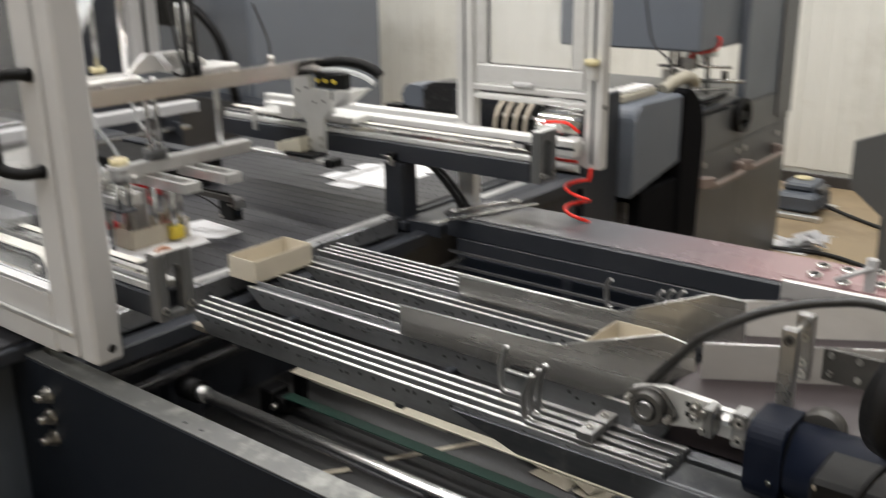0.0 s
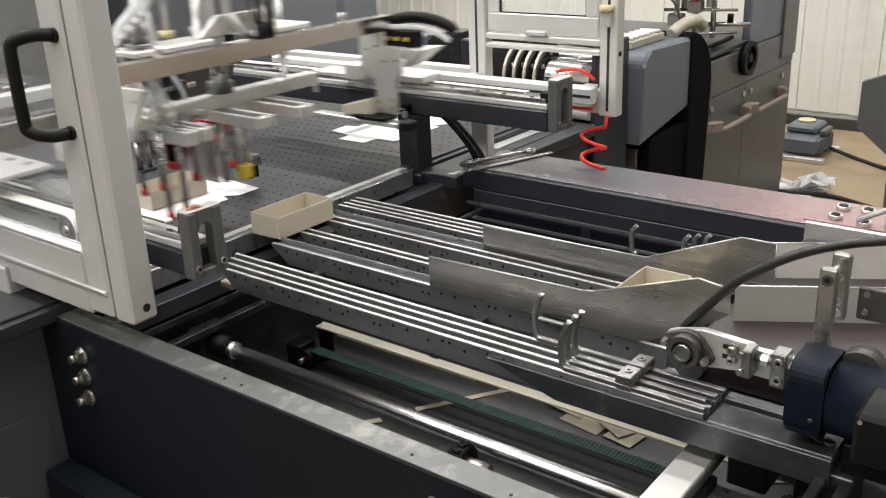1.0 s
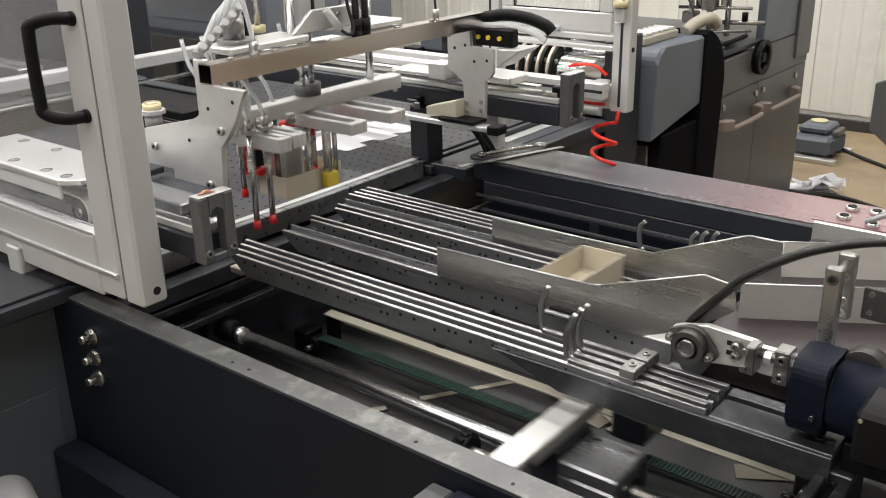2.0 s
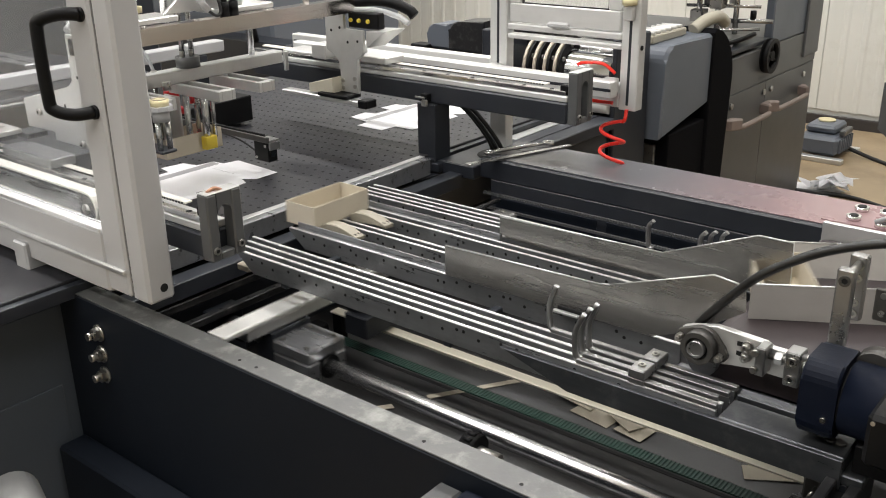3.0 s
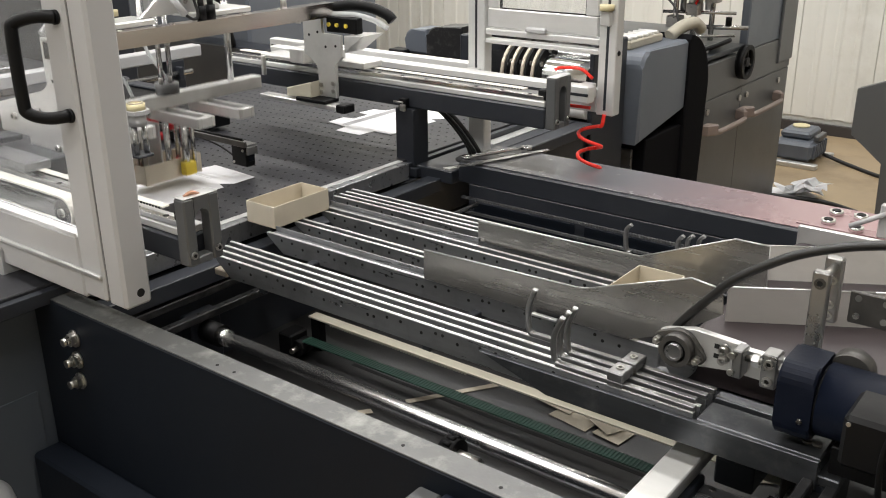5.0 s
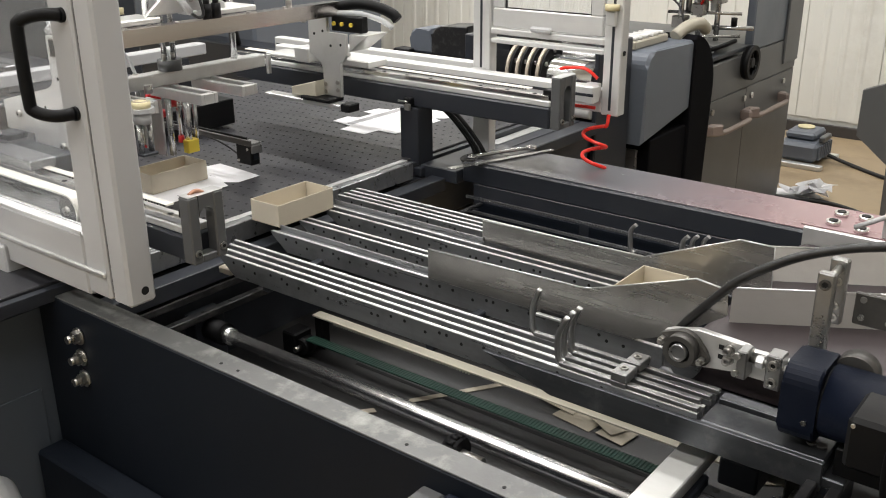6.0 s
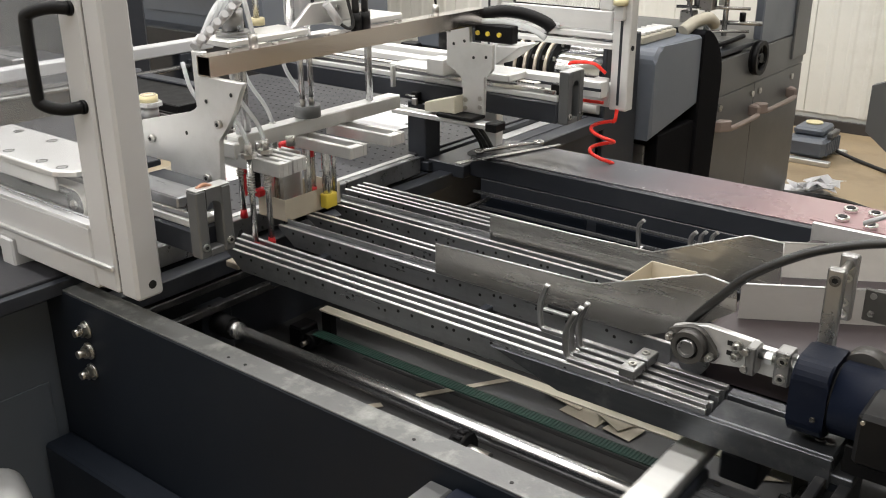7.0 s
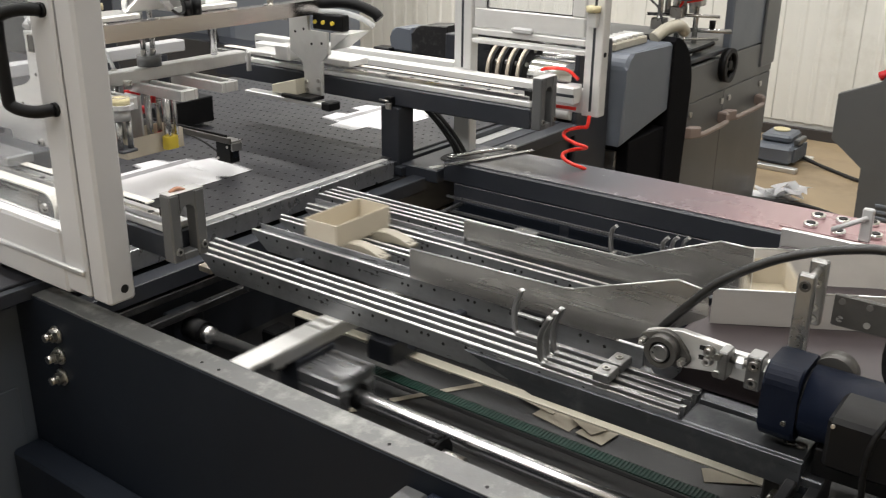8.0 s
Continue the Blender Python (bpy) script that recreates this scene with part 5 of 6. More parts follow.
for i in range(7):
    bm = B()
    cx, cy = -1.42 + random.uniform(-0.1, 0.1), 5.05 + random.uniform(-0.06, 0.06)
    vs = [[bm.verts.new((cx + (u - 1.5) * 0.045 + random.uniform(-0.012, 0.012), cy + (v - 1) * 0.04 + random.uniform(-0.01, 0.01), 0.015 + 0.010 * i + random.uniform(-0.015, 0.03))) for v in range(3)] for u in range(4)]
    for u in range(3):
        for v in range(2):
            bm.faces.new((vs[u][v], vs[u + 1][v], vs[u + 1][v + 1], vs[u][v + 1]))
    for v in bm.verts:
        v.co.z = max(0.003, v.co.z)
    bmesh.ops.solidify(bm, geom=bm.faces[:], thickness=0.001)
    part("crumpled_sheet", bm, PAPER, wp)
part("flat_sheet", Bx(-1.62, -1.40, 4.93, 5.12, 0.001, 0.0025, 0), PAPER, wp)

gp = thing("grey_machine", (-0.6, 4.4, 0), "slate grey machine with a stepped side panel and vents", "machine")
part("side_panel", prism(B(), [(-1.05, 0.757), (-0.885, 0.82), (-0.70, 1.16), (0.6, 1.6), (0.6, 0), (-0.895, 0), (-0.905, 0.446), (-1.05, 0.555)], "y", 4.3, 4.36, 0.003), CABGREY, gp)
part("body", Bx(-0.85, 0.6, 4.361, 5.2, 0, 0.80, 0.004), CABGREY, gp)
for i in range(4):
    part("vent", prism(B(), [(-0.82, 0.300 - i * 0.028), (-0.72, 0.300 - i * 0.028), (-0.72, 0.285 - i * 0.028), (-0.82, 0.285 - i * 0.028)], "y", 4.288, 4.2995, 0.003), GREY, gp)
rt = solid("red_tool", hose(B(), [(-0.90, 4.33, 0.845), (-0.86, 4.33, 0.87), (-0.83, 4.33, 0.92)], 0.02, 8), RED, (-0.88, 4.33, 0.82), "red tool grip lying on the grey machine", "tool")

# far machines at the left
far1 = thing("dark_press", (-5.4, 4.6, 0), "dark blue grey machine housing far behind the belt", "machine")
part("housing", Bx(-6.6, -4.95, 4.3, 5.6, 0, 1.9, 0.02), GREY, far1)
part("base", Bx(-6.7, -4.6, 4.1, 4.299, 0, 0.62, 0.01), DARK, far1)
part("front_panel", Bx(-6.2, -5.3, 4.294, 4.2995, 0.7, 1.8, 0.004), GREY, far1)
part("monitor_arm", hose(B(), [(-4.9, 4.1, 0.62), (-4.95, 4.05, 1.0), (-5.1, 4.0, 1.2), (-5.3, 4.0, 1.25)], 0.03, 8), BLACK, far1)
part("panel_box", Bx(-5.6, -5.25, 3.95, 4.05, 1.1, 1.4, 0.01), BLACK, far1)
far2 = thing("white_beam_frame", (-3.17, 1.5, 0), "white painted cross beam on dark legs behind the belt", "frame")
part("beam", Bx(-3.20, -3.14, -0.6, 2.47, 0.955, 1.0, 0.004), DOORW, far2)
for y in (-0.5, 2.3):
    part("leg", Bx(-3.20, -3.14, y, y + 0.08, 0, 0.9545, 0.004), DARK, far2)
part("rod", Cy((-3.125, -0.5, 0.905), (-3.125, 2.4, 0.905), 0.010, 12), RODMAT, far2)
for y in (-0.3, 2.33):
    part("rod_arm", Bx(-3.139, -3.11, y, y + 0.02, 0.88, 0.93, 0.002), DARK, far2)
far3 = thing("conveyor_block", (-3.0, 2.0, 0.826), "dark machine block over the belt", "machine block")
part("block", Bx(-3.0, -2.50, 1.80, 2.06, 0.84, 0.925, 0.003), BLACK, far3)
part("block_foot", Bx(-3.08, -2.94, 1.8, 2.2, 0.8255, 0.84, 0.004), DARK, far3)
part("rail_plate", Bx(-3.0, -2.60, 2.0, 2.055, 0.9255, 0.935, 0.003), DARK, far3)
far4 = thing("clutter_frame", (-4.0, 1.4, 0), "dark machine frame with rails and pale pipes", "machine")
part("bed", Bx(-4.199, -3.25, 0.4, 2.2, 0, 0.90, 0.01), DARK, far4)
part("rail", Bx(-4.19, -3.3, 1.0, 1.1, 0.901, 0.96, 0.004), STEEL, far4)
part("rail", Bx(-4.19, -3.3, 1.7, 1.8, 0.901, 1.0, 0.004), STEEL, far4)
part("housing", Bx(-5.3, -4.2, 1.2, 2.9, 0.0, 1.95, 0.02), DARK, far4)
part("panel", Bx(-4.1, -3.6, 0.5, 0.9, 0.901, 1.45, 0.01), DARK, far4)
for k in range(5):
    part("pipe", hose(B(), [(-3.9 - 0.1 * k, 0.95, 0.9), (-3.88 - 0.1 * k, 0.98, 1.05 + 0.03 * k), (-3.8, 1.05 + 0.04 * k, 1.12 + 0.02 * k), (-3.6, 1.3 + 0.08 * k, 1.08)], 0.012, 8), RODMAT if k % 2 else BLACK, far4)
part("knob", Cy((-3.58, 0.62, 1.18), (-3.54, 0.62, 1.18), 0.03, 14), RED, far4)

# tool arm with camera-like sensor over the paper
ts = thing("paper_sensor", (-2.05, 1.70, 0.83), "black photo sensor hanging from a slotted steel arm over the paper", "sensor")
part("arm", Bx(-2.50, -1.99, 1.682, 1.690, 0.918, 0.934, 0.001), CASTIRON, ts)
part("rear_arm", Bx(-2.50, -2.03, 1.704, 1.711, 0.918, 0.934, 0.001), BLACK, ts)
brk = part("end_bracket", Bx(-2.06, -1.992, 1.6905, 1.728, 0.918, 0.924, 0.001), SATIN, ts)
part("bracket_tab", Bx(-1.996, -1.990, 1.6905, 1.728, 0.895, 0.9178, 0.001), SATIN, brk)
part("body", Bx(-2.062, -2.0, 1.692, 1.726, 0.858, 0.9175, 0.003), BLACK, ts)
for x, z in ((-2.052, 0.868), (-2.012, 0.905)):
    part("screw", Cy((x, 1.6918, z), (x, 1.6895, z), 0.004, 12), BOLT, ts)
part("lens", Bx(-1.9998, -1.997, 1.70, 1.718, 0.874, 0.893, 0.001), NAVY, ts)
part("cable", hose(B(), [(-2.045, 1.715, 0.88), (-2.08, 1.72, 0.872), (-2.2, 1.725, 0.90), (-2.49, 1.72, 0.92)], 0.003, 6), RUBBER, ts)
part("arm_post", Bx(-2.52, -2.50, 1.68, 1.712, ZB + 0.001, 0.936, 0.002), STEEL, ts)

# ---- gantry: tube, end plates, drives and hoses (built at its right stop) ----
TR = 0.49          # travel between the two stops
gan = thing("transfer_gantry", (-1.48, 1.55, 1.0), "stainless tube gantry with aluminium end plates on linear rails", "gantry")
GX, G0, G1 = -1.463, 1.137, 2.028
tb0 = B()
loops = [[tb0.verts.new((GX - 0.02 + u * h, y, 1.2628 + v * h)) for u, v in ((-1, -1), (1, -1), (1, 1), (-1, 1))] for h, y in ((0.0198, G0), (0.0198, G1), (0.0174, G1), (0.0174, G0))]
for k in range(4):
    for i in range(4):
        tb0.faces.new((loops[k][i], loops[k][(i + 1) % 4], loops[(k + 1) % 4][(i + 1) % 4], loops[(k + 1) % 4][i]))
part("tube", tb0, TUBE, gan, "hollow stainless square tube")
for y in (1.20, 1.32, 1.47, 1.60, 1.70, 1.83):
    part("tube_screw", Cy((GX - 0.018, y, 1.2829), (GX - 0.018, y, 1.286), 0.006, 12), BOLT, gan)
part("near_plate", prism(B(), [(-1.505, 1.2424), (-1.373, 1.2424), (-1.385, 1.228), (-1.405, 1.185), (-1.433, 1.148), (-1.461, 1.12), (-1.470, 0.99), (-1.628, 0.962), (-1.625, 1.05), (-1.75, 1.045), (-1.75, 1.115), (-1.545, 1.165), (-1.525, 1.172), (-1.512, 1.184), (-1.507, 1.200)], "y", G0 + 0.002, G0 + 0.014, 0.0015), PLATE, gan, "cut aluminium end plate")
part("near_tab", Bx(-1.538, -1.5055, G0 + 0.0145, G0 + 0.030, 1.16, 1.286, 0.002), EDGE, gan, "bright edge plate behind the tube end")
part("near_foot", Bx(-1.66, -1.45, 1.085, G0 + 0.0015, 0.955, 0.985, 0.003), PLATE, gan)
cvp = part("cover_plate", prism(B(), [(-2.15, 0.925), (-1.715, 0.925), (-1.675, 0.955), (-1.675, 1.083), (-2.15, 1.083)], "z", 1.050, 1.062, 0.002), PLATE, gan, "flat aluminium carriage cover with countersunk screws")
for x in (-2.07, -1.93, -1.80, -1.725):
    for y in (0.955, 1.055):
        part("screw_ring", ring(B(), (x, y, 1.0622), (0, 0, 1), 0.012, 0.0095, 0.0008, 20), HOLE, cvp)
        part("screw", Cy((x, y, 1.0622), (x, y, 1.0628), 0.006, 16), BOLT, cvp)
part("cover_core", Bx(-2.14, -1.69, 1.018, 1.078, 1.0355, 1.0498, 0.002), DARK, gan)
part("cover_side", Bx(-2.14, -1.72, 0.932, 0.940, 1.018, 1.0498, 0.002), PROFILE, gan)
part("cover_link", Bx(-1.72, -1.655, 1.0845, 1.1365, 1.036, 1.0495, 0.002), DARK, gan)
part("near_slider", Bx(-1.66, -1.45, 1.020, 1.084, 1.0125, 1.035, 0.003), STEEL, gan)
part("near_web", Bx(-1.65, -1.46, 1.0845, G0 + 0.0015, 0.9855, 1.03, 0.003), DARK, gan)
for x, z in ((-1.452, 1.154), (-1.678, 1.09), (-1.598, 0.998), (-1.503, 1.036)):
    bo = part("plate_bolt", Cy((x, G0 + 0.0018, z), (x, G0 - 0.006, z), 0.0085, 16), BOLT, gan)
    part("socket", Cy((x, G0 - 0.0062, z), (x, G0 - 0.0066, z), 0.0045, 6), HOLE, bo)
for x, z in ((-1.56, 1.12), (-1.488, 1.194), (-1.411, 1.216)):
    part("plate_hole", Cy((x, G0 + 0.0018, z), (x, G0 + 0.0012, z), 0.0042, 12), HOLE, gan)
F0 = 1.99
part("far_plate", prism(B(), [(-1.56, 1.2424), (-1.485, 1.2424), (-1.485, 1.197), (-1.41, 1.197), (-1.41, 1.135), (-1.420, 1.122), (-1.437, 1.112), (-1.437, 1.012), (-1.505, 1.012), (-1.505, 1.09), (-1.512, 1.108), (-1.535, 1.122), (-1.56, 1.132)], "y", F0, F0 + 0.012, 0.0015), PLATE, gan, "cut aluminium end plate")
for x, z in ((-1.495, 1.046), (-1.495, 1.024), (-1.447, 1.055), (-1.447, 1.032)):
    part("plate_bolt", Cy((x, F0 - 0.0002, z), (x, F0 - 0.004, z), 0.0062, 14), BOLT, gan)
for x, z in ((-1.47, 1.16), (-1.43, 1.165), (-1.50, 1.20), (-1.535, 1.19)):
    part("plate_hole", Cy((x, F0 - 0.0002, z), (x, F0 - 0.0008, z), 0.0042, 12), HOLE, gan)
part("gusset", prism(B(), [(-1.61, 1.03), (-1.506, 1.058), (-1.506, 1.012), (-1.61, 1.005)], "y", 1.955, F0 + 0.01, 0.002), IVORY, gan, "cream coloured stop block")
part("slide", Bx(-1.725, -1.40, 1.948, 1.985, 0.986, 1.0, 0.002), EDGE, gan, "short bright slide rail")
part("slide_block", Bx(-1.56, -1.44, 1.942, 2.005, 1.0005, 1.0115, 0.002), BLACK, gan)
part("slide_bumper", Bx(-1.40, -1.365, 1.945, 1.992, 0.982, 1.006, 0.003), BLACK, gan)
part("tie_arm", prism(B(), [(-1.41, 1.145), (-1.409, 1.195), (-1.33, 1.20)], "y", F0 + 0.013, F0 + 0.10, 0.002), PLATE, gan, "wedge shaped tie arm")
part("far_carriage", Bx(-1.70, -1.45, 2.125, 2.215, 1.0735, 1.095, 0.003), PLATE, gan)
part("far_carriage_top", Bx(-1.66, -1.56, 2.06, 2.17, 1.0955, 1.125, 0.003), PLATE, gan)
part("far_link", Bx(-1.64, -1.58, F0 + 0.0125, 2.06, 1.096, 1.14, 0.003), PLATE, gan)
part("connector_plate", Bx(-1.484, -1.365, F0 + 0.02, F0 + 0.05, 1.2, 1.245, 0.003), BLACK, gan)
for x in (-1.470, -1.438, -1.402):
    part("yellow_plug", Cy((x, F0 + 0.0195, 1.222), (x, F0 + 0.014, 1.222), 0.006, 12), YELLOW, gan)
part("flex_conduit", hose(B(), [(-1.48, 2.03, 1.266), (-1.42, 2.05, 1.276), (-1.36, 2.07, 1.270), (-1.312, 2.085, 1.252), (-1.296, 2.09, 1.236)], 0.0150, 12, 12, 0.0014), BLACK, gan, "black flexible conduit")
part("conduit_tube", hose(B(), [(-1.47, 2.02, 1.250), (-1.40, 2.045, 1.250), (-1.34, 2.065, 1.235), (-1.305, 2.075, 1.215)], 0.008, 10, 6), PVC, gan)
part("sensor_box", Bx(-1.70, -1.63, 1.62, 1.70, 1.215, 1.25, 0.004), PROFILE, gan)
part("sensor_face", Bx(-1.6298, -1.627, 1.63, 1.66, 1.222, 1.243, 0.002), BLACK, gan)
part("rear_plate", Bx(-1.80, -1.62, 2.03, 2.12, 1.0955, 1.104, 0.002), PLATE, gan)
part("rear_block", Bx(-1.60, -1.545, 2.045, 2.10, 1.126, 1.175, 0.003), PLATE, gan)
part("rear_block_slot", Bx(-1.5448, -1.543, 2.055, 2.08, 1.128, 1.155, 0), BLACK, gan)
part("hanging_strip", Bx(-1.785, -1.775, 2.016, 2.0295, 1.04, 1.10, 0.001), PLATE, gan)
for yb in (1.45, 1.90):
    part("lower_fitting", Cy((GX - 0.02, yb, 1.236), (GX - 0.02, yb, 1.2425), 0.007, 12), BOLT, gan)
# lift drive on the tube
part("drive_plate", Bx(-1.60, -1.504, 1.22, 1.44, 1.2835, 1.298, 0.003), PLATE, gan)
part("flange_disc", Cy((-1.555, 1.275, 1.2983), (-1.555, 1.275, 1.308), 0.036, 28), SATIN, gan)
part("cylinder", Cy((-1.555, 1.275, 1.3082), (-1.555, 1.275, 1.352), 0.0225, 26), SATIN, gan, "round steel bush")
part("lift_rod", Cy((-1.555, 1.275, 1.3522), (-1.555, 1.275, 1.60), 0.011, 20), CHROME, gan, "polished lift rod")
part("cylinder", Cy((-1.575, 1.64, 1.2985), (-1.575, 1.64, 1.46), 0.024, 20), RODMAT, gan, "round steel air cylinder")
part("cylinder_foot", Bx(-1.615, -1.504, 1.57, 1.75, 1.2835, 1.298, 0.003), PLATE, gan)
part("column", Bx(-1.60, -1.545, 1.455, 1.535, 1.2985, 1.75, 0.003), DOORW, gan, "pale square drive column")
part("column_slot", Bx(-1.5448, -1.5435, 1.488, 1.498, 1.34, 1.75, 0), HOLE, gan)
part("column_rod", Cy((-1.555, 1.435, 1.2985), (-1.555, 1.435, 1.75), 0.010, 16), CHROME, gan)
gus = part("gusset_plate", prism(B(), [(1.41, 1.2985), (1.66, 1.2985), (1.66, 1.312), (1.60, 1.345), (1.47, 1.345)], "x", -1.535, -1.525, 0.002), PLATE, gan)
for y in (1.525, 1.55):
    part("screw", ring(B(), (-1.5235, y, 1.328), (1, 0, 0), 0.0065, 0.0035, 0.003, 16), BOLT, gus)
part("spool", Cy((-1.62, 1.395, 1.30), (-1.62, 1.395, 1.315), 0.018, 18), CREAM, gan)
part("spool_rod", Cy((-1.62, 1.395, 1.315), (-1.62, 1.395, 1.5), 0.007, 10), RODMAT, gan)
part("hanger", Bx(-1.655, -1.505, 1.27, 1.30, 1.235, 1.2425, 0.002), PLATE, gan)
part("hanger", Bx(-1.655, -1.505, 1.755, 1.785, 1.235, 1.2425, 0.002), PLATE, gan)
part("hanger", Bx(-1.655, -1.505, 1.535, 1.565, 1.235, 1.2425, 0.002), PLATE, gan)
for y in (1.565, 1.595):
    g2 = part("cable_gland", Cy((-1.483, y, 1.2829), (-1.483, y, 1.318), 0.012, 14), BLACK, gan)
    part("cable", hose(B(), [(-1.483, y, 1.318), (-1.485, y, 1.38), (-1.50, y + 0.01, 1.5), (-1.52, y + 0.02, 1.7)], 0.008, 8), RUBBER, g2)
part("fitting", Cy((-1.480, 1.262, 1.2829), (-1.480, 1.262, 1.31), 0.0095, 12), BOLT, gan)
part("fitting", Cy((-1.475, 1.84, 1.2829), (-1.475, 1.84, 1.31), 0.0085, 12), BOLT, gan)
part("white_plug", Cy((-1.50, 1.49, 1.345), (-1.49, 1.52, 1.30), 0.009, 8), DOORW, gan)
part("wire", hose(B(), [(-1.49, 1.52, 1.30), (-1.478, 1.535, 1.288), (-1.476, 1.548, 1.30), (-1.49, 1.545, 1.36), (-1.50, 1.53, 1.5)], 0.004, 6), RUBBER, gan)
for k in range(6):
    fy, fz = 1.155 + 0.020 * k, 1.292 + 0.013 * k
    fit = part("white_fitting", Cy((-1.528, fy, fz), (-1.532, fy + 0.022, fz + 0.016), 0.0105, 12), DOORW, gan, "white push-in fitting")
    part("collar", Cy((-1.530, fy + 0.010, fz + 0.006), (-1.510, fy + 0.006, fz + 0.020), 0.008, 10), DOORW, fit)
    part("air_hose", hose(B(), [(-1.532, fy + 0.022, fz + 0.016), (-1.535, fy + 0.06, fz + 0.065), (-1.56, fy + 0.12, fz + 0.10 + 0.01 * k), (-1.60, fy + 0.17, fz + 0.18), (-1.62, fy + 0.18, fz + 0.30)], 0.0062, 10), PVC, fit)
part("air_hose", hose(B(), [(-1.48, 1.262, 1.31), (-1.485, 1.25, 1.38), (-1.50, 1.23, 1.5)], 0.005, 8), PVC, gan)
part("air_hose", hose(B(), [(-1.475, 1.84, 1.31), (-1.48, 1.835, 1.36), (-1.5, 1.81, 1.45)], 0.003, 6), RUBBER, gan)
part("down_rod", Cy((-1.64, 1.285, 1.10), (-1.64, 1.285, 1.235), 0.009, 12), RODMAT, gan)

# ---- lift head (built raised) ----
HB = -1.62
head = thing("pick_head", (-1.62, 1.5, 1.0), "aluminium pick-up head with slotted arms and suction rods", "pick-up head")
part("head_bar", Bx(HB - 0.04, HB, 1.316, 1.869, 1.104, 1.138, 0.002), PLATE, head)
part("bar_top", Bx(HB - 0.0395, HB - 0.0005, 1.317, 1.868, 1.1382, 1.1392, 0.0004), EDGE, head)
part("end_notch", Bx(HB - 0.028, HB - 0.012, 1.3150, 1.3162, 1.112, 1.124, 0), HOLE, head)


def slotted_arm(x0, x1, y0, y1, z1, h=0.030):
    a = B()
    t = 0.011
    bx(a, x0, x1, y0, y0 + t, z1 - h, z1, 0.001)
    bx(a, x0, x1, y1 - t, y1, z1 - h, z1, 0.001)
    bx(a, x1 - 0.022, x1 - 0.0002, y0 + t, y1 - t, z1 - h, z1 - 0.0002, 0.0008)
    bx(a, x0, x0 + 0.03, y0 + t, y1 - t, z1 - h, z1 - 0.0002, 0.0008)
    arm = part("slotted_arm", a, PLATE, head)
    e = B()
    bx(e, x0, x1, y0, y0 + t, z1 + 0.0002, z1 + 0.0010, 0.0003)
    bx(e, x0, x1, y1 - t, y1, z1 + 0.0002, z1 + 0.0010, 0.0003)
    part("arm_edge", e, EDGE, arm)
    return arm


slotted_arm(-1.705, -1.478, 1.305, 1.342, 1.103)
slotted_arm(-1.705, -1.482, 1.350, 1.388, 1.103)
slotted_arm(-1.66, -1.446, 1.492, 1.546, 1.103, 0.026)
slotted_arm(-1.66, -1.447, 1.628, 1.682, 1.103, 0.026)
part("air_cylinder", Cy((-1.64, 1.55, 1.1395), (-1.64, 1.55, 1.168), 0.032, 28), CABGREY, head, "dark round flange")
for y in (1.535, 1.565):
    part("guide_rod", Cy((-1.64, y, 1.1685), (-1.64, y, 1.36), 0.007, 12), RODMAT, head)
    part("fitting", Cy((-1.63, y - 0.01, 1.1685), (-1.63, y - 0.01, 1.185), 0.006, 10), BOLT, head)
part("guide_rod", Cy((-1.64, 1.77, 1.1395), (-1.64, 1.77, 1.36), 0.0095, 16), RODMAT, head)
part("guide_rod", Cy((-1.64, 1.34, 1.1395), (-1.64, 1.34, 1.36), 0.010, 16), RODMAT, head)
part("guide_rod", Cy((-1.64, 1.362, 1.1395), (-1.64, 1.362, 1.36), 0.008, 16), RODMAT, head)


def suction_rod(x, y, ztop, zend, cup=True):
    r = part("suction_rod", Cy((x, y, zend + 0.016), (x, y, ztop), 0.0068, 14), RODMAT, head)
    n = 44
    part("spring", hose(B(), [(x + 0.0095 * math.cos(i * 1.15), y + 0.0095 * math.sin(i * 1.15), ztop - 0.036 - i * 0.0011) for i in range(n)], 0.0014, 5, 1), BOLT, r)
    if cup:
        part("red_cup", Cy((x, y, zend), (x, y, zend + 0.02), 0.0095, 14, 0.0075), RED, r, "red rubber suction cup")
    part("nut", Cy((x, y, ztop - 0.0), (x, y, ztop + 0.009), 0.017, 6, smooth=False), BOLT, r)
    part("fitting", Cy((x, y, ztop + 0.009), (x, y, ztop + 0.03), 0.0085, 12), BOLT, r)
    part("air_hose", hose(B(), [(x, y, ztop + 0.03), (x - 0.01, y - 0.01, ztop + 0.07), (x - 0.035, y - 0.035, ztop + 0.13), (x - 0.05, y - 0.04, ztop + 0.19)], 0.0048, 8), PVC, r)
    return r


suction_rod(-1.560, 1.293, 1.108, 0.890)
suction_rod(-1.560, 1.340, 1.108, 0.890)
suction_rod(-1.690, 1.318, 1.108, 0.92)
suction_rod(-1.690, 1.372, 1.108, 0.92)
suction_rod(-1.655, 1.45, 1.112, 0.93)
suction_rod(-1.665, 1.58, 1.112, 0.93)
for (x, y) in ((-1.625, 1.535), (-1.625, 1.585)):
    part("red_sleeve", Cy((x, y, 1.045), (x, y, 1.076), 0.010, 12), RED, head)
rb = part("red_bracket", Bx(-1.72, -1.70, 1.39, 1.44, 0.965, 1.06, 0.004), RED, head, "red anodised bracket")
part("red_bracket_arm", Bx(-1.70, -1.665, 1.40, 1.43, 1.03, 1.055, 0.004), RED, rb)
part("red_bracket_foot", Bx(-1.70, -1.665, 1.40, 1.43, 0.965, 0.985, 0.004), RED, rb)
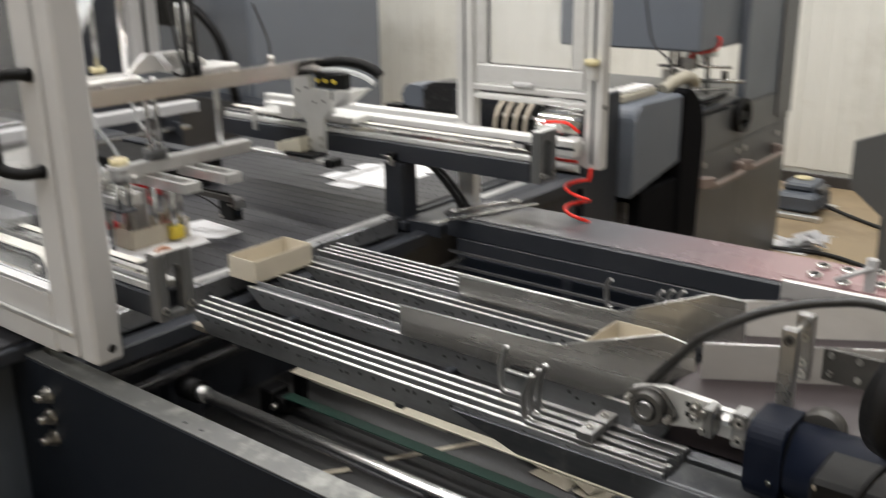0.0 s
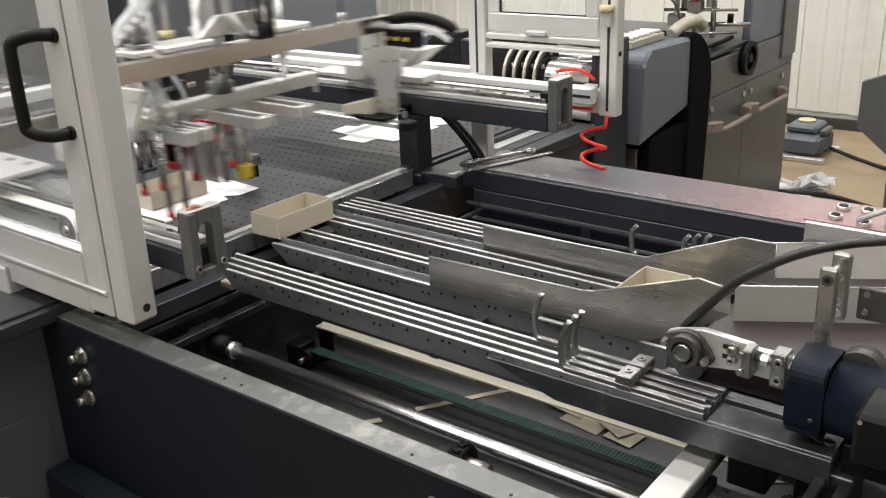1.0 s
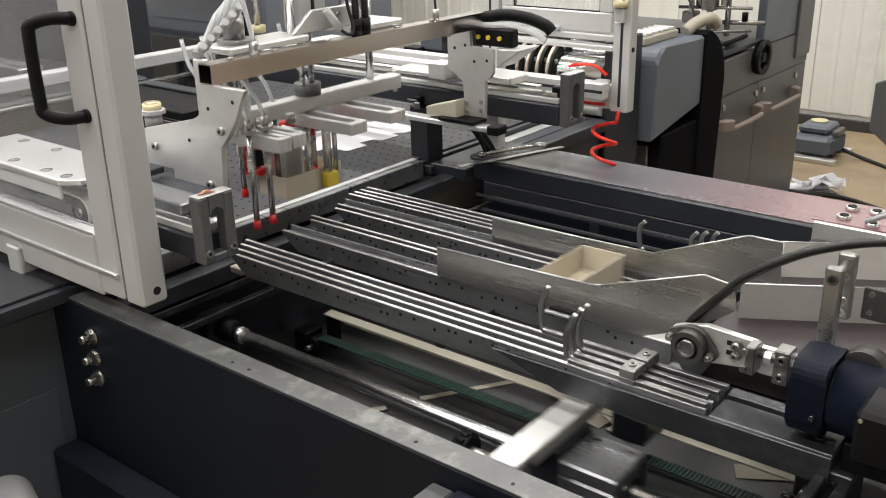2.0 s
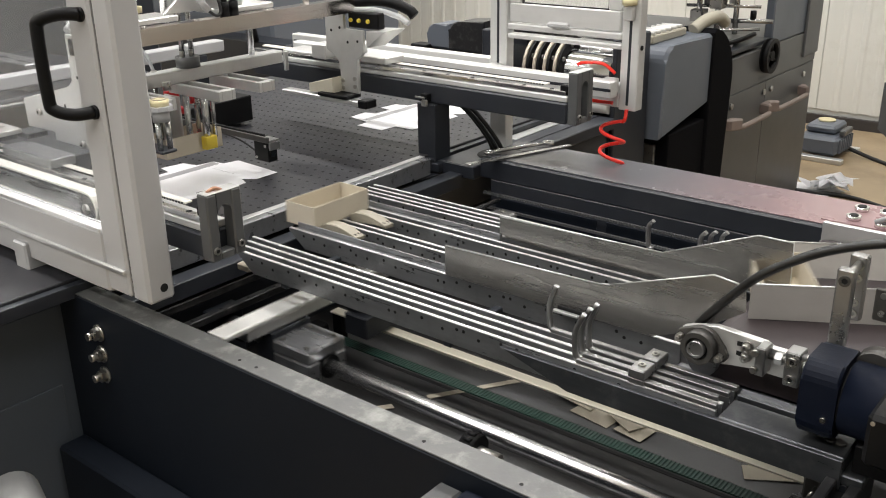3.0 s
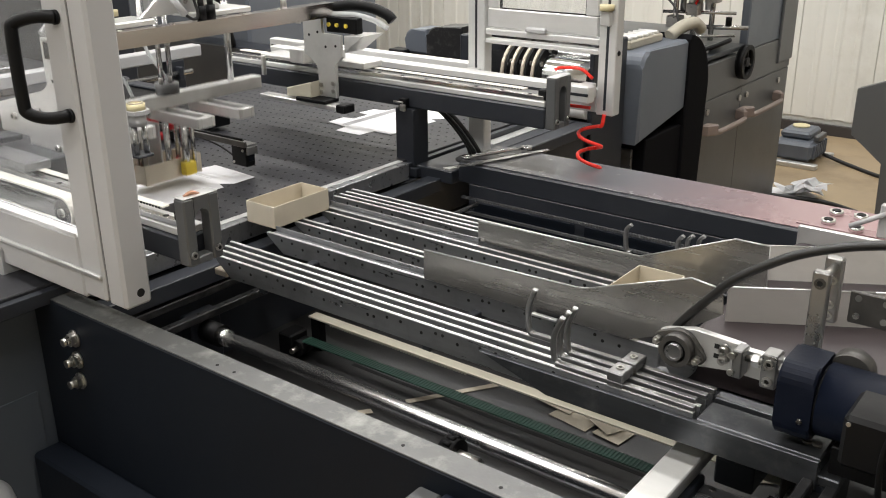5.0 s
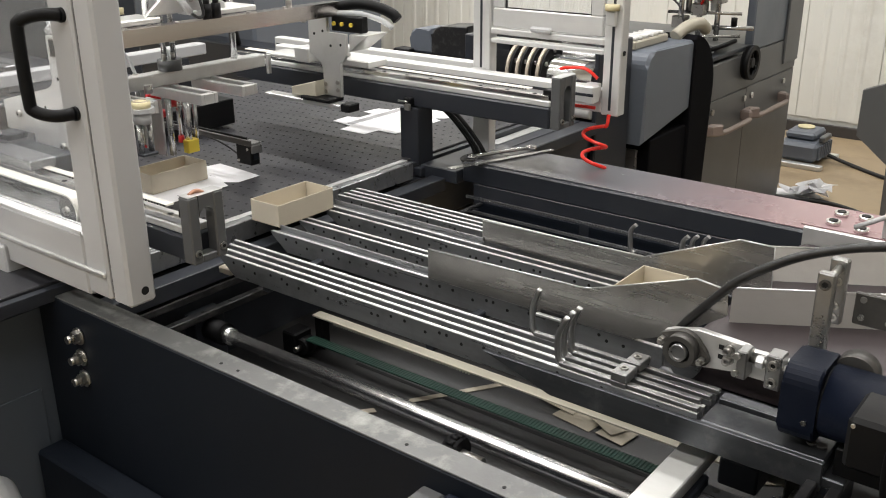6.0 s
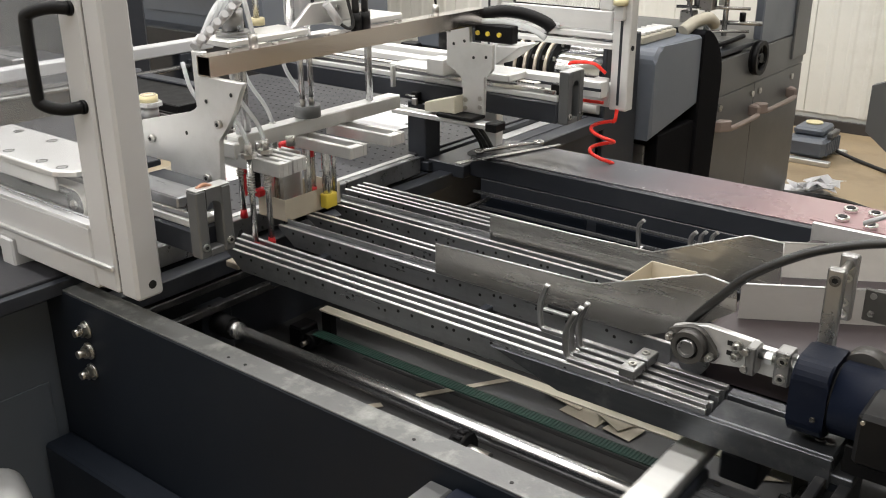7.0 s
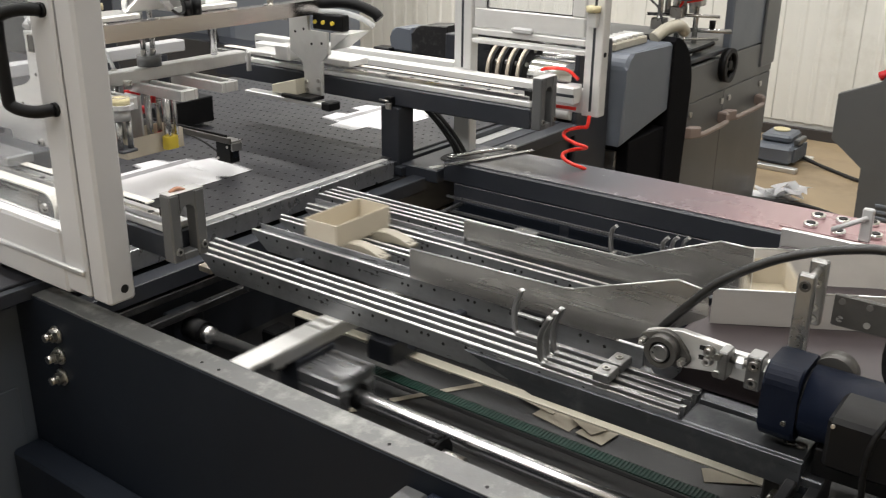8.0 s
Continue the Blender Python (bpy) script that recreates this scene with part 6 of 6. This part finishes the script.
part("bracket_core", Bx(-1.70, -1.68, 1.405, 1.425, 0.985, 1.03, 0.003), BLACK, rb)
rb2 = part("red_bracket", Bx(-1.70, -1.685, 1.50, 1.545, 1.01, 1.076, 0.004), RED, head, "red anodised bracket")
part("red_bracket_foot", Bx(-1.684, -1.65, 1.505, 1.54, 1.012, 1.03, 0.004), RED, rb2)
for (x, y) in ((-1.60, 1.36), (-1.575, 1.43)):
    part("bush", Cy((x, y, 1.1035), (x, y, 1.125), 0.011, 14), BOLT, head)
part("end_clamp", Bx(-1.668, -1.612, 1.298, 1.3155, 1.092, 1.128, 0.003), PLATE, head)
part("core_plate", Bx(-1.678, -1.655, 1.45, 1.472, 0.925, 1.075, 0.002), PLATE, head)
part("core_plate", Bx(-1.665, -1.60, 1.478, 1.484, 0.922, 1.075, 0.002), PLATE, head)
part("core_rod", Cy((-1.605, 1.505, 0.92), (-1.605, 1.505, 1.076), 0.009, 14), RODMAT, head)
part("clamp_rod", Cy((-1.5825, 1.545, 0.93), (-1.5825, 1.545, 1.076), 0.0105, 16), RODMAT, head)
part("clamp_rod", Cy((-1.583, 1.572, 0.95), (-1.583, 1.572, 1.076), 0.006, 12), RODMAT, head)
part("clamp_pad", Bx(-1.5928, -1.5705, 1.530, 1.568, 0.922, 0.958, 0.002), YELLOW, head, "clamp pad wrapped in yellow tape")

knob = thing("cream_knob", (-1.95, 1.36, 1.0), "cream plastic knob on a white plate", "knob")
part("knob", Cy((-1.915, 1.30, 1.108), (-1.915, 1.30, 1.123), 0.022, 28), CREAM, knob)
part("knob_ring", ring(B(), (-1.915, 1.30, 1.124), (0, 0, 1), 0.0185, 0.015, 0.003, 26), BRONZE, knob)
part("disc", Cy((-1.915, 1.30, 1.098), (-1.915, 1.30, 1.1078), 0.031, 8, smooth=False), DOORW, knob)
part("collar", Cy((-1.915, 1.30, 1.070), (-1.915, 1.30, 1.0978), 0.021, 20), DOORW, knob)
for y in (1.288, 1.316):
    part("stem", Cy((-1.915, y, 1.0), (-1.915, y, 1.0698), 0.007, 12), RODMAT, knob)
part("bracket", Bx(-2.13, -1.90, 1.28, 1.325, 0.992, 0.9995, 0.002), DARK, knob)
part("bracket_post", Bx(-2.13, -2.10, 1.285, 1.32, 0.826, 0.9918, 0.002), DARK, knob)

# ---- pusher carriage on the shaft (built at its right stop) ----
XA = -0.502
car2 = thing("pusher_carriage", (XA, 1.212, 0.65), "pusher carriage with an aluminium cross arm on the chrome shaft", "carriage")
part("cross_arm", Bx(XA, XA + 0.052, 1.036, 1.97, 0.738, 0.750, 0.002), ALU, car2)
part("arm_rib", Bx(XA + 0.006, XA + 0.046, 1.10, 1.95, 0.712, 0.7375, 0.002), PLATE, car2)
bm = Bx(XA + 0.055, XA + 0.165, 1.155, 1.265, 0.672, 0.70, 0.004)
bx(bm, XA + 0.055, XA + 0.165, 1.155, 1.190, 0.61, 0.6715, 0.004)
bx(bm, XA + 0.055, XA + 0.165, 1.234, 1.265, 0.61, 0.6715, 0.004)
part("bearing_block", bm, STEEL, car2)
part("bearing_seal", ring(B(), (XA + 0.168, 1.212, 0.65), (1, 0, 0), 0.026, 0.0165, 0.006, 24), BLACK, car2)
part("bracket", Bx(XA - 0.004, XA + 0.0545, 1.16, 1.27, 0.62, 0.7115, 0.003), DARK, car2)
part("bracket_bolt", Cy((XA + 0.012, 1.1598, 0.69), (XA + 0.012, 1.150, 0.69), 0.008, 6, smooth=False), BOLT, car2)
for x in (XA + 0.075, XA + 0.145):
    part("screw", Cy((x, 1.17, 0.7002), (x, 1.17, 0.703), 0.005, 12), BOLT, car2)
    part("screw", Cy((x, 1.25, 0.7002), (x, 1.25, 0.703), 0.005, 12), BOLT, car2)
part("belt_clamp", Bx(XA + 0.02, XA + 0.09, 1.405, 1.52, 0.606, 0.66, 0.003), DARK, car2)
part("clamp_neck", Bx(XA + 0.01, XA + 0.045, 1.42, 1.50, 0.66, 0.7115, 0.003), DARK, car2)
part("far_block", Bx(XA + 0.0525, XA + 0.115, 1.895, 1.975, 0.735, 0.765, 0.004), SATIN, car2)
for y in (1.912, 1.958):
    part("far_screw", Cy((XA + 0.08, y, 0.7652), (XA + 0.08, y, 0.769), 0.007, 14), BOLT, car2)
paddles = []
for y0 in (1.434, 1.532):
    out = [(XA - 0.073, 0.834), (XA - 0.070, 0.847), (XA - 0.052, 0.857), (XA - 0.022, 0.859), (XA + 0.012, 0.852), (XA + 0.044, 0.842), (XA + 0.044, 0.834),
           (XA + 0.01, 0.838), (XA - 0.02, 0.838), (XA - 0.05, 0.826)]
    pd = part("paddle", prism(B(), out, "y", y0, y0 + 0.029, 0.002), PADDLE, car2, "tan curved pusher paddle")
    part("paddle_stem", Bx(XA - 0.012, XA + 0.012, y0 + 0.008, y0 + 0.021, 0.7505, 0.838, 0.002), STEEL, pd)
    for d in (0.008, 0.021):
        part("paddle_hole", Cy((XA + 0.034, y0 + d, 0.8448), (XA + 0.0343, y0 + d, 0.8462), 0.003, 10), HOLE, pd)
    paddles.append(pd)

# ---- board trays and paper blanks ----
BW, BL, BH, BT = 0.096, 0.184, 0.0535, 0.0022


def tray(x, y, z):
    """An open grey board tray; x, y: the middle of its bottom."""
    t = thing("board_tray", (x, y, z), "open grey-beige board box tray without a lid", "box tray", group="board trays")
    a, b = BW / 2, BL / 2
    part("bottom", Bx(x - a, x + a, y - b, y + b, z, z + BT, 0.0004), CARDIN, t)
    part("long_wall", Bx(x - a, x - a + BT, y - b, y + b, z + BT, z + BH, 0.0005), CARD, t)
    part("long_wall", Bx(x + a - BT, x + a, y - b, y + b, z + BT, z + BH, 0.0005), CARD, t)
    part("short_wall", Bx(x - a + BT, x + a - BT, y - b, y - b + BT, z + BT, z + BH, 0.0005), CARD, t)
    part("short_wall", Bx(x - a + BT, x + a - BT, y + b - BT, y + b, z + BT, z + BH, 0.0005), CARD, t)
    part("corner_tape", Bx(x + a, x + a + 0.0003, y - b, y - b + 0.02, z + 0.004, z + BH - 0.002, 0), CARD, t)
    return t


tray_a = tray(0, 0, 0)
tray_b = copy_thing(tray_a, pose(0, 0, 0))
tray_c = copy_thing(tray_a, pose(0, 0, 0))
tray_d = copy_thing(tray_a, pose(0, 0, 0))
tray_e = copy_thing(tray_a, pose(0, 0, 0))

XP = -1.642 - TR      # middle of the blank and of the placed tray


def blank():
    """A die-cut glued paper blank: a middle panel with flaps and cut corners."""
    t = thing("paper_blank", (0, 0, 0), "white die-cut paper blank with grey folded stripe on the belt", "paper blank", group="paper blanks")
    o = [(-0.055, -0.215), (0.055, -0.215), (0.06, -0.15), (0.135, -0.15), (0.142, -0.065), (0.10, -0.055), (0.108, 0.0), (0.14, 0.012), (0.142, 0.085), (0.105, 0.10), (0.139, 0.125), (0.137, 0.203), (0.06, 0.21),
         (-0.05, 0.217), (-0.06, 0.17), (-0.10, 0.165), (-0.11, 0.11), (-0.16, 0.10), (-0.17, 0.03), (-0.12, 0.02), (-0.12, -0.05), (-0.165, -0.06), (-0.16, -0.14), (-0.10, -0.15), (-0.06, -0.16)]
    part("sheet", prism(B(), o, "z", 0, 0.0008, 0), PAPER, t)
    part("stripe", Bx(-0.098, -0.068, -0.14, 0.16, 0.0009, 0.0012, 0), FOLD, t, "grey printed stripe")
    part("fold_line", Bx(-0.048, 0.048, 0.1185, 0.1195, 0.0009, 0.0012, 0), FOLD, t)
    return t


blanks = [blank()]
for i in range(3):
    blanks.append(copy_thing(blanks[0], pose(0, 0, 0)))

# ---- what moves ----
CYCLE = 5.27


def ease(t, keys):
    """A value between rows of time and value, along smooth steps."""
    if t <= keys[0][0]:
        return keys[0][1]
    for (a, u), (b, v) in zip(keys, keys[1:]):
        if t <= b:
            return u + (v - u) * (t - a) / (b - a)
    return keys[-1][1]


def smooth(t, a, b):
    s = min(1.0, max(0.0, (t - a) / (b - a)))
    return s * s * (3 - 2 * s)


def gantry_x(t):
    """Travel of the gantry from its right stop."""
    go = -TR
    for c in (0.0, CYCLE):
        go += TR * smooth(t, 0.76 + c, 1.27 + c) - TR * smooth(t, 2.06 + c, 2.68 + c)
    return go


def head_z(t):
    """Lift of the pick head from its raised place."""
    z = -0.088 + 0.088 * smooth(t, 0.52, 0.75)
    z += -0.075 * smooth(t, 1.31, 1.66) + 0.075 * smooth(t, 1.76, 2.06)
    z += -0.088 * smooth(t, 4.8, 5.12) + 0.088 * smooth(t, 5.79, 6.02)
    z += -0.075 * smooth(t, 6.58, 6.93) + 0.075 * smooth(t, 7.03, 7.33)
    return z


STROKE = [(6.98, -0.502), (7.06, -0.55), (7.2, -0.680), (7.4, -0.835), (7.6, -0.982), (7.8, -1.135), (8.0, -1.276), (8.1, -1.345), (8.27, -1.46), (8.37, -1.503), (8.5, -1.52), (8.65, -1.52)]
BACK = [(3.38, -1.52), (3.5, -1.448), (3.7, -1.31), (3.9, -1.15), (4.1, -0.992), (4.3, -0.846), (4.5, -0.70), (4.7, -0.532), (4.8, -0.502)]


def arm_x(t):
    """Where the carriage's arm stands along the shaft."""
    if t < 3.38:
        return ease(t + CYCLE, STROKE)
    return ease(t, BACK) if t < 5 else ease(t, STROKE)


PITCH = 0.95       # from blank to blank


def belt_y(t):
    """How far the belt has carried its blanks."""
    step = [(6.88, 0), (7.0, 0.05), (8.0, PITCH - 0.046), (8.12, PITCH)]
    return -ease(t + CYCLE, step) if t < 4 else -PITCH - ease(t, step)


def times(a=0.0, b=8.0, step=0.1):
    return [round(a + step * i, 3) for i in range(int(round((b - a) / step)) + 1)]


def motions():
    m0 = gan.location.copy()
    walk(gan, [(t, pose(m0.x + gantry_x(t), m0.y, m0.z)) for t in times()])
    h0 = head.location.copy()
    walk(head, [(t, pose(h0.x + gantry_x(t), h0.y, h0.z + head_z(t))) for t in times()])
    c0 = car2.location.copy()
    walk(car2, [(t, pose(arm_x(t), c0.y, c0.z)) for t in times()])
    for pd in paddles:
        walk(pd, [(t, pose(0, 0, -0.045 * (smooth(t, 3.75, 4.0) - smooth(t, 4.72, 4.9)))) for t in times()])
    rest, zr, zp, yc = -1.642, ZR + 0.001, ZB + 0.003, 1.51

    def placed(t, n):
        return pose(XP, yc + PITCH * n + belt_y(t), zp)

    def held(t):
        return pose(rest + gantry_x(t), yc, zr + head_z(t) + 0.075)

    def pushed(t, wait):
        return pose(min(wait, max(rest, arm_x(t) - 0.073 - BW / 2)), yc, zr)

    walk(tray_a, [(t, placed(t, 0)) for t in times()])
    walk(tray_b, [(t, pose(rest, yc, zr) if t < 1.83 else held(t) if t < 5.12 else placed(t, 1)) for t in times()])
    walk(tray_c, [(t, pushed(t, -0.696) if t < 3.35 else pose(rest, yc, zr) if t < 7.1 else held(t)) for t in times()])

    def arriving(s):
        """A tray that rides in between the feed guides and drops into the chute."""
        x = ease(s, [(0, 0.40), (1.0, -0.405), (1.1, -0.462), (1.2, -0.515), (1.3, -0.583), (1.4, -0.645), (1.5, -0.705), (1.7, -0.735), (1.8, -0.74)])
        y = ease(-x, [(-0.40, 2.159), (0.583, 1.584), (0.645, 1.548), (0.705, 1.52), (0.74, yc)])
        return pose(x, y, zr + 0.032 * (1 - smooth(-x, 0.58, 0.70)), 0, 0, 30 * (1 - smooth(-x, 0.56, 0.72)))

    walk(tray_d, [(t, arriving(t - 1.8) if t < 3.6 else pose(-0.74 + 0.044 * smooth(t, 4.65, 4.85), yc, zr) if t < 6.9 else pushed(t, -0.696)) for t in times()])
    walk(tray_e, [(t, arriving(t - 6.88)) for t in times()])
    for n, b in enumerate(blanks):
        walk(b, [(t, pose(XP, yc + PITCH * n + belt_y(t), ZB + 0.0012)) for t in times()])


motions()
